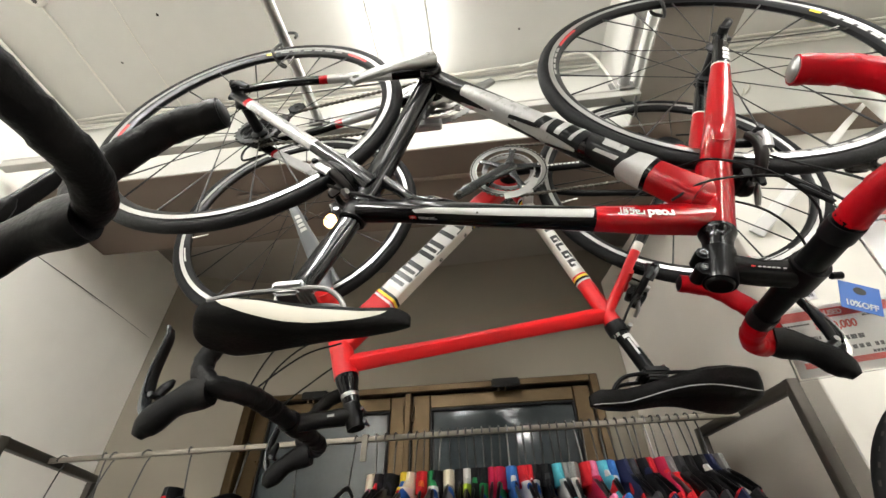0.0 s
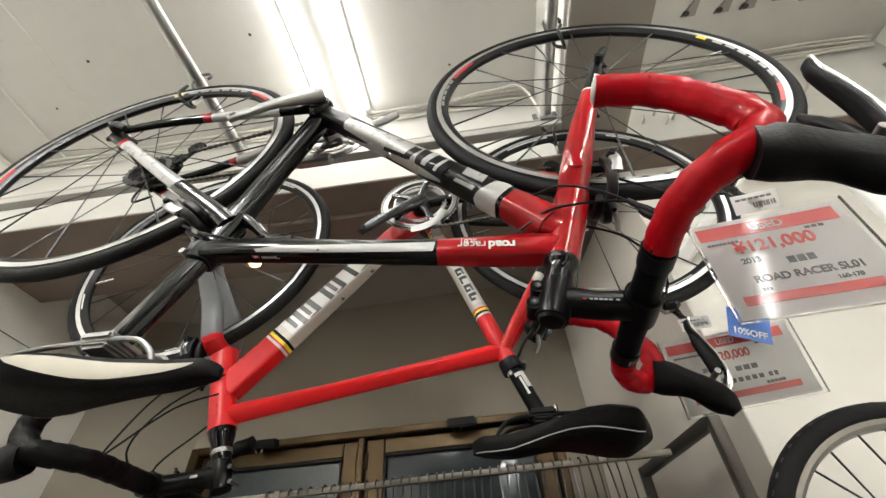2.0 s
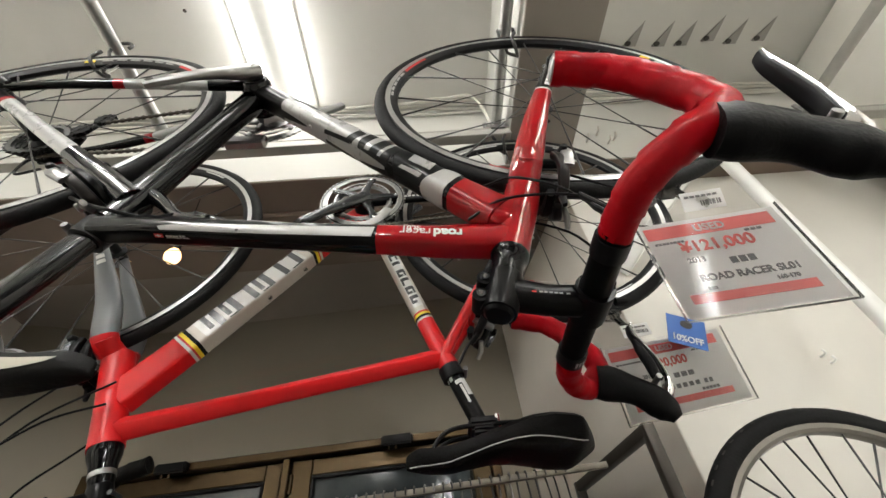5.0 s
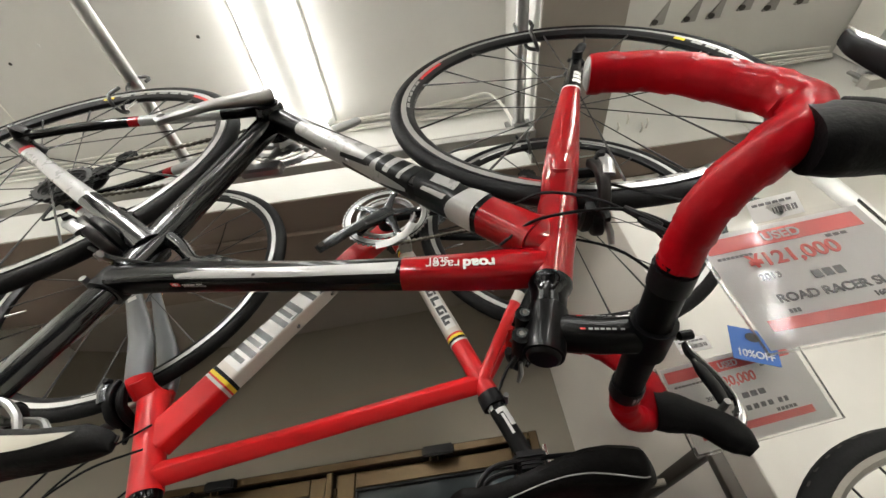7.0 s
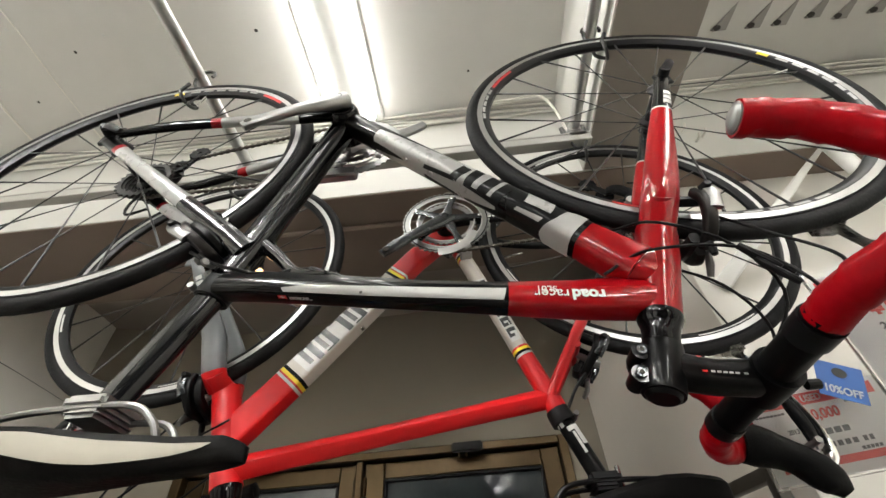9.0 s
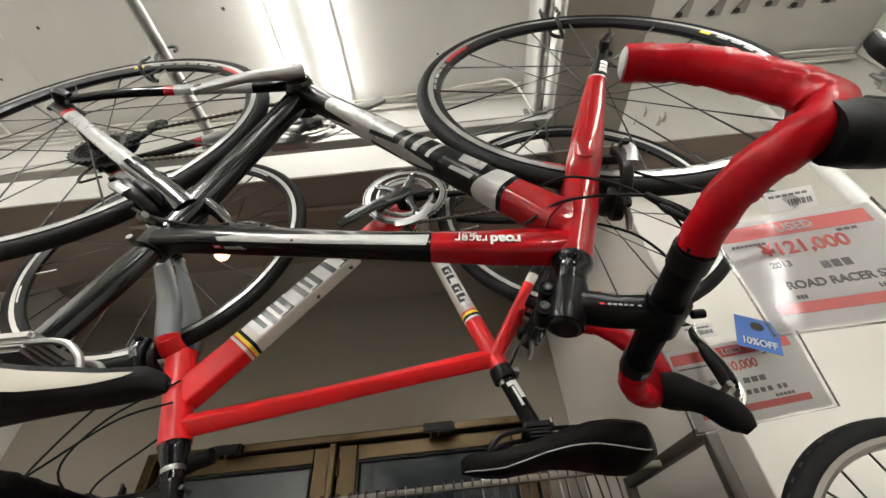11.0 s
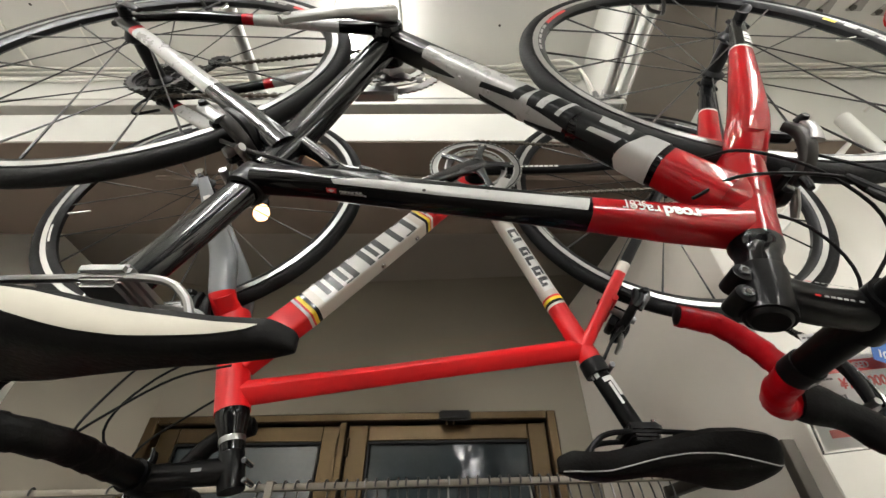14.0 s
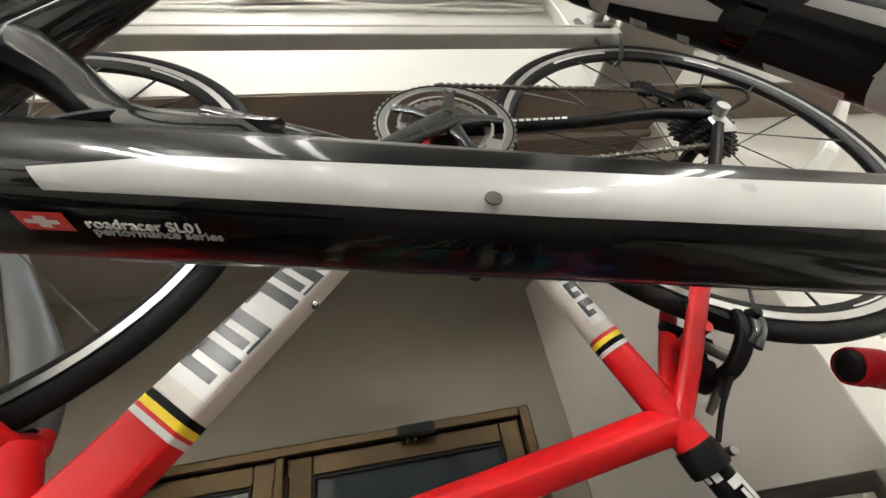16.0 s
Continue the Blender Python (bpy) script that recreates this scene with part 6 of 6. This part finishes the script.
def jersey(p, turn, body, trim, sleeve, seed, lean=0.0):
    """A cycling jersey on its hanger: body, yoke, collar and two sleeves, hanging in loose folds."""
    rnd = random.Random(seed)
    t = thing("jersey", Matrix.Translation(p) @ pose(0, 0, 0, 0, lean, turn), "%s cycling jersey with %s trim on a hanger" % (body, trim), "jersey", "jerseys on the rack")
    half, thick, length = 0.160 + rnd.uniform(-0.02, 0.02), 0.011 + rnd.uniform(-0.003, 0.004), 0.60
    ph = rnd.uniform(0, 6)

    def skin(z0, z1, off, rows, cols=22):
        b = bmesh.new()
        rings = []
        for i in range(rows + 1):
            f = z0 + (z1 - z0) * i / rows
            w = half * (0.36 + 0.64 * min(1, f / 0.13) ** 0.8) if f < 0.13 else half * (1 - 0.10 * math.sin((f - 0.13) * 3.0))
            z = -0.116 - 0.115 * min(1, f / 0.13) ** 1.1 - max(0, f - 0.13) * length
            ring = []
            for k in range(cols):
                a = 2 * math.pi * k / cols
                fold = 0.006 * min(1, f * 4) * math.sin(5 * a + ph + 3 * f)
                ring.append(b.verts.new(((thick + off + fold) * math.cos(a), (w + off) * math.copysign(abs(math.sin(a)) ** 0.8, math.sin(a)), z)))
            rings.append(ring)
        for r, q in zip(rings, rings[1:]):
            for k in range(cols):
                b.faces.new((r[k], r[(k + 1) % cols], q[(k + 1) % cols], q[k]))
        b.faces.new(rings[0])
        b.faces.new(rings[-1][::-1])
        bmesh.ops.recalc_face_normals(b, faces=b.faces)
        return b
    part("body", skin(0.0, 1.0, 0.0, 16), CLOTH[body], t)
    part("yoke", skin(0.02, 0.10 + rnd.uniform(0, 0.08), 0.0012, 5), CLOTH[trim], t)
    if rnd.random() < 0.6:
        part("stripe", skin(0.28, 0.36, 0.0014, 3), CLOTH[trim], t)
    part("collar", tube([(0, 0, -0.094), (0, 0, -0.116), (0, 0, -0.143)], [(0.018, 0.050), (0.020, 0.058), (0.018, 0.075)], 18, ref=(1, 0, 0)), CLOTH[trim if seed % 2 else body], t)
    for s in (-1, 1):
        y = s * half
        part("sleeve", tube(spline([(0, y * 0.82, -0.195), (0.004, y * 1.0, -0.255), (0.008 * s, y * 1.03, -0.34), (0.004, y * 1.02, -0.43)], 4), [(0.012, 0.042), (0.014, 0.042), (0.013, 0.040), (0.016, 0.042)], 14, ref=(1, 0, 0)), CLOTH[sleeve], t)
    return t


turn = math.degrees(math.atan2(RAIL_B.y - RAIL_A.y, RAIL_B.x - RAIL_A.x))
ORDER = ("cream pink pink", "red black grey", "black charcoal black", "blue yellow cream", "cream white cream", "orange red orange", "green white green", "white black white", "cream grey cream", "charcoal black charcoal", "white lime blue", "green black green", "black green black", "black crimson green", "crimson green crimson", "white blue cream", "red white white", "white red red", "black white black", "charcoal black black", "sky white sky", "black grey black", "grey white black", "crimson red crimson", "pink crimson pink", "white sky blue", "blue white navy", "black navy black", "charcoal black charcoal", "navy black navy", "red black red", "red crimson red", "grey red charcoal", "black charcoal black", "black black charcoal", "white black navy", "navy black black", "black grey charcoal")
mix = random.Random(7)
for i, spec in enumerate(ORDER):
    s = (0.516 + 0.014 * i if i < 3 else 0.562 + (0.946 - 0.562) * (i - 3) / (len(ORDER) - 4)) + mix.uniform(-0.0015, 0.0015)
    q, lean = rail_point(s) + Vector((0, 0, 0.003)), mix.uniform(-4, 4)
    tw = turn + mix.uniform(-7, 7)
    hanger(q, tw, (M["plastic"], M["plastic"], M["plastic"], M["plastic"], M["plastic"], M["plastic"], M["plastic"], M["dull_alloy"])[i % 8], lean)
    body, trim, sleeve = spec.split()
    jersey(q, tw, body, trim, sleeve, 100 + i, lean)
for i, s in enumerate((0.030, 0.098, 0.113, 0.167, 0.235, 0.324, 0.40, 0.485)):
    hanger(rail_point(s) + Vector((0, 0, 0.003)), turn + (-35, 20, 12, -25, 15, -10, 25, 5)[i], M["plastic"], (12, -8, 10, 6, -10, 4, -6, 3)[i], True)
q = rail_point(0.225) + Vector((0, 0, 0.003))
jersey(q, turn + 15, "red", "black", "red", 311, -6)


# ---- small wheel on a stand, pole, lamp ----
def small_bike():
    t = thing("wheel_stand", pose(0.995, 0.50, 1.438), "dark stand holding a small silver-rimmed bicycle wheel with black tyre", "wheel stand")
    rim = part("rim", lathe([(0.222, -0.010), (0.224, -0.0115), (0.217, -0.0115), (0.212, -0.008), (0.210, 0.0), (0.212, 0.008), (0.217, 0.0115), (0.224, 0.0115), (0.222, 0.010), (0.214, 0.0)], 72), M["strut_rim"], t, "silver alloy rim")
    tp = [(0.2345 + 0.0158 * math.cos(a), 0.0150 * math.sin(a)) for a in [math.radians(d) for d in range(-150, 151, 20)]]
    tyre = part("tyre", lathe(tp, 72), M["rubber"], t, "black treaded tyre")
    for i in range(60):
        a = 2 * math.pi * i / 60
        part("tread_mark", lathe([(0.2485, -0.0065 - 0.003 * (i % 2)), (0.2466, -0.0098 - 0.002 * (i % 2))], 2, a, a + 0.035, close=False), M["hole"], tyre)
    part("hub", lathe([(0.0, -0.05), (0.012, -0.05), (0.022, -0.03), (0.012, -0.02), (0.012, 0.02), (0.022, 0.03), (0.012, 0.05), (0.0, 0.05)], 20), M["alloy"], t)
    for i in range(28):
        a = 2 * math.pi * i / 28
        s = 1 if i % 2 else -1
        lead = (0.7, 0.7, -0.7, -0.7)[i % 4]
        p, q = Vector((0.02 * math.cos(a + lead), s * 0.028, 0.02 * math.sin(a + lead))), Vector((0.211 * math.cos(a), s * 0.004, 0.211 * math.sin(a)))
        part("spoke", tube([p, q.lerp(p, 0.075), q.lerp(p, 0.07), q], [0.0008, 0.0008, 0.0017, 0.0017], 6), M["spoke"], t)
    part("stand", merged(tube([(0, -0.07, 0), (0, -0.07, -1.42)], 0.014, 14, ref=(1, 0, 0)), tube([(0, 0.07, 0), (0, 0.07, -1.42)], 0.014, 14, ref=(1, 0, 0)), box((-0.2, -0.2, -1.436), (0.2, 0.2, -1.41), 0.004)), M["hook_steel"], t, "dark steel stand")


small_bike()
pole = thing("white_pole", pose(1.352, 0.552, 0), "white enamelled steel pole standing before the wall", "pole")
part("tube", tube([(0, 0, 0.01), (0, 0, 2.30), (0, 0, 2.56)], 0.019, 18, ref=(1, 0, 0)), M["white_metal"], pole)
part("flange", tube([(0, 0, 0), (0, 0, 0.012)], 0.05, 18, ref=(1, 0, 0)), M["white_metal"], pole)
part("bracket", box((-0.02, -0.03, 1.78), (0.02, 0.02, 1.81), 0.006, 2), M["polished"], pole, "small chrome bracket")
brace = thing("brace", Matrix.Identity(4), "white diagonal flat bar under the beam", "brace")
part("bar", Sweep([(1.462, 0.60, 2.585), (1.30, 0.605, 2.445), (1.12, 0.61, 2.285), (1.00, 0.745, 2.18)], (0.004, 0.020), (0, 1, 0), 5).bm(12), M["white_metal"], brace)

bulb = thing("pendant_bulb", pose(-0.262, 0.69, 2.326), "small glowing warm bulb hanging on a thin cord", "lamp")
part("cord", tube([(0, 0, 0.045), (0.002, 0.004, 0.15), (0, 0, SOFFIT - 2.326)], 0.0016, 6, ref=(1, 0, 0)), M["plastic"], bulb)
part("socket", tube([(0, 0, 0.022), (0, 0, 0.030), (0, 0, 0.050)], [0.012, 0.013, 0.008], 14, ref=(1, 0, 0)), M["plastic"], bulb, "black lamp socket")
part("glass", moved(lathe([(0.0, -0.022), (0.011, -0.020), (0.019, -0.011), (0.0212, 0.001), (0.018, 0.013), (0.012, 0.023), (0.0, 0.025)], 20), pose(0, 0, 0, 90)), M["bulb_glow"], bulb, "glowing warm glass")


# ---- cables and small things on ceiling and walls ----
def wire(name, pts, r, mat, label, category="cable"):
    pts = [Vector(p) for p in pts]
    t = thing(name, Matrix.Translation(pts[0]), label, category, "ceiling cables")
    part("sheath", tube([p - pts[0] for p in spline(pts, 6)], r, 8, ref=(0.2, 0.3, 1)), mat, t)


for k, (dy, dz) in enumerate(((0.020, 0.012), (0.012, 0.030), (0.035, 0.010), (0.010, 0.048))):
    rnd = random.Random(k)
    wire("ceiling_cable", [(x, BEAM_Y - dy + rnd.uniform(-0.006, 0.004), CEIL - dz + rnd.uniform(-0.006, 0.004)) for x in [-1.48 + 0.2 * i for i in range(12)]], 0.0045, M["cable_white"], "white painted cable along the beam")
    wire("ceiling_cable", [(x, BEAM_Y - dy + rnd.uniform(-0.008, 0.004), CEIL + 0.010 - dz + rnd.uniform(-0.008, 0.004)) for x in [0.96 + 0.2 * i for i in range(6)]], 0.0045, M["cable_white"], "white painted cable along the side bay")
wire("ceiling_cable", [(0.42, 0.60, CEIL - 0.03), (0.50, 0.58, CEIL - 0.035), (0.58, 0.585, CEIL - 0.02), (0.66, 0.56, CEIL - 0.06), (0.70, 0.57, CEIL - 0.16), (0.722, 0.60, CEIL - 0.28)], 0.0045, M["cable_white"], "white cable bent down the beam")
wire("ceiling_cable", [(-1.462, -1.2, CEIL - 0.012), (-1.462, 0.0, CEIL - 0.014), (-1.472, 0.25, CEIL - 0.010), (-1.482, 0.48, CEIL - 0.016), (-1.488, 0.61, CEIL - 0.014)], 0.007, M["cable_white"], "white cable along the wall top")
wire("ceiling_cable", [(-1.217, 0.15, CEIL - 0.006), (-1.226, 0.30, CEIL - 0.005), (-1.236, 0.44, CEIL - 0.006), (-1.246, 0.60, CEIL - 0.006)], 0.004, M["cable_white"], "white cable from the junction box")
wire("ceiling_cable", [(-0.98, -0.1, CEIL - 0.003), (-0.97, 0.15, CEIL - 0.003), (-0.985, 0.36, CEIL - 0.003), (-0.99, 0.60, CEIL - 0.004)], 0.002, M["cable_white"], "thin white wire across the ceiling")
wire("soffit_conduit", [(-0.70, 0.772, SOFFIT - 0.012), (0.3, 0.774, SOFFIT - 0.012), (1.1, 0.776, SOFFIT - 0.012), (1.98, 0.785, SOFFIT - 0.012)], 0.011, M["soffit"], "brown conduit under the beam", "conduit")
t = thing("junction_box", pose(-1.215, 0.135, CEIL), "round white junction box on the ceiling", "junction box")
part("base", tube([(0, 0, 0), (0, 0, -0.014), (0, 0, -0.024)], [0.045, 0.044, 0.034], 20, ref=(1, 0, 0)), M["cable_white"], t)
part("entry_hole", tube([(0.004, 0.02, -0.022), (0.004, 0.02, -0.026)], 0.008, 10, ref=(1, 0, 0)), M["hole"], t)
for x, y, mat, r in ((-0.247, 0.26, "hole", 0.0065), (-0.848, 0.257, "hole", 0.006), (-1.002, 0.17, "decal_white", 0.006), (-0.725, 0.218, "decal_white", 0.005), (-0.60, 0.02, "hole", 0.005), (-1.10, 0.40, "hole", 0.005), (0.42, 0.47, "hole", 0.005), (-0.13, 0.56, "hole", 0.004)):
    t = thing("ceiling_plug", pose(x, y, CEIL), "small dark drilled hole in the ceiling" if mat == "hole" else "small white wall plug in the ceiling", "hole", "ceiling holes")
    part("plug", tube([(0, 0, 0.002), (0, 0, -0.0015)], [r, r * 0.8], 10, ref=(1, 0, 0)), M[mat], t)
for i, (x, y) in enumerate(((1.265, 0.438), (1.378, 0.443), (1.464, 0.444), (1.566, 0.432), (1.66, 0.446), (1.77, 0.44))):
    z = CEIL + 0.015
    t = thing("ceiling_slot", pose(x, y, z), "angled vent slot with a dark hole in the side ceiling", "vent", "ceiling slots")
    b = bmesh.new()
    v = [b.verts.new(c) for c in ((-0.022, 0.0, 0.001), (0.024, 0.0, 0.001), (0.040, -0.085, 0.001), (-0.022, 0.0, -0.010), (0.024, 0.0, -0.010), (0.036, -0.085, -0.0005))]
    for f in ((3, 4, 5), (0, 3, 5, 2), (1, 2, 5, 4), (0, 1, 4, 3)):
        b.faces.new([v[k] for k in f])
    bmesh.ops.recalc_face_normals(b, faces=b.faces)
    # proud grey wedge stands in for the shaded recess of the slot
    part("hood", b, M["slot"], t)
    part("hole", tube([(-0.008, -0.010, -0.004), (-0.008, -0.010, -0.0100)], [(0.011, 0.009), (0.011, 0.009)], 12, ref=(1, 0, 0)), M["hole"], t)
for i, (x, z) in enumerate(((1.05, 2.69), (1.10, 2.73), (1.12, 2.67), (1.147, 2.69), (1.60, 2.74), (1.65, 2.71), (1.69, 2.73), (0.99, 2.70))):
    t = thing("wall_stud", pose(x, BEAM_Y, z), "short painted stud sticking out of the beam", "stud", "beam studs")
    part("shank", tube([(0, 0.002, 0), (0, -0.022, -0.004), (0, -0.030, 0.006)], [0.0045, 0.004, 0.004], 8, ref=(1, 0, 0)), M["cable_white"], t)
for x, z in ((1.370, 1.876), (1.382, 1.858)):
    t = thing("wall_hook", pose(x, 0.748, z), "small white hook on the bright wall", "hook", "wall hooks")
    part("shank", tube(spline([(0, 0.002, 0), (0, -0.014, 0), (0, -0.018, 0.004), (0, -0.016, 0.010)], 4), 0.0028, 8, ref=(1, 0, 0)), M["white_metal"], t)
t = thing("wall_crack", Matrix.Identity(4), "fine dark crack running along the side wall", "crack", kind="structure")
part("line", tube(spline([(-1.503, 0.744, 2.402), (-1.517, 0.952, 2.400), (-1.528, 1.127, 2.395), (-1.537, 1.257, 2.391), (-1.553, 1.511, 2.377)], 5), [0.0006, 0.0020, 0.0008, 0.0006], 6), M["hole"], t)
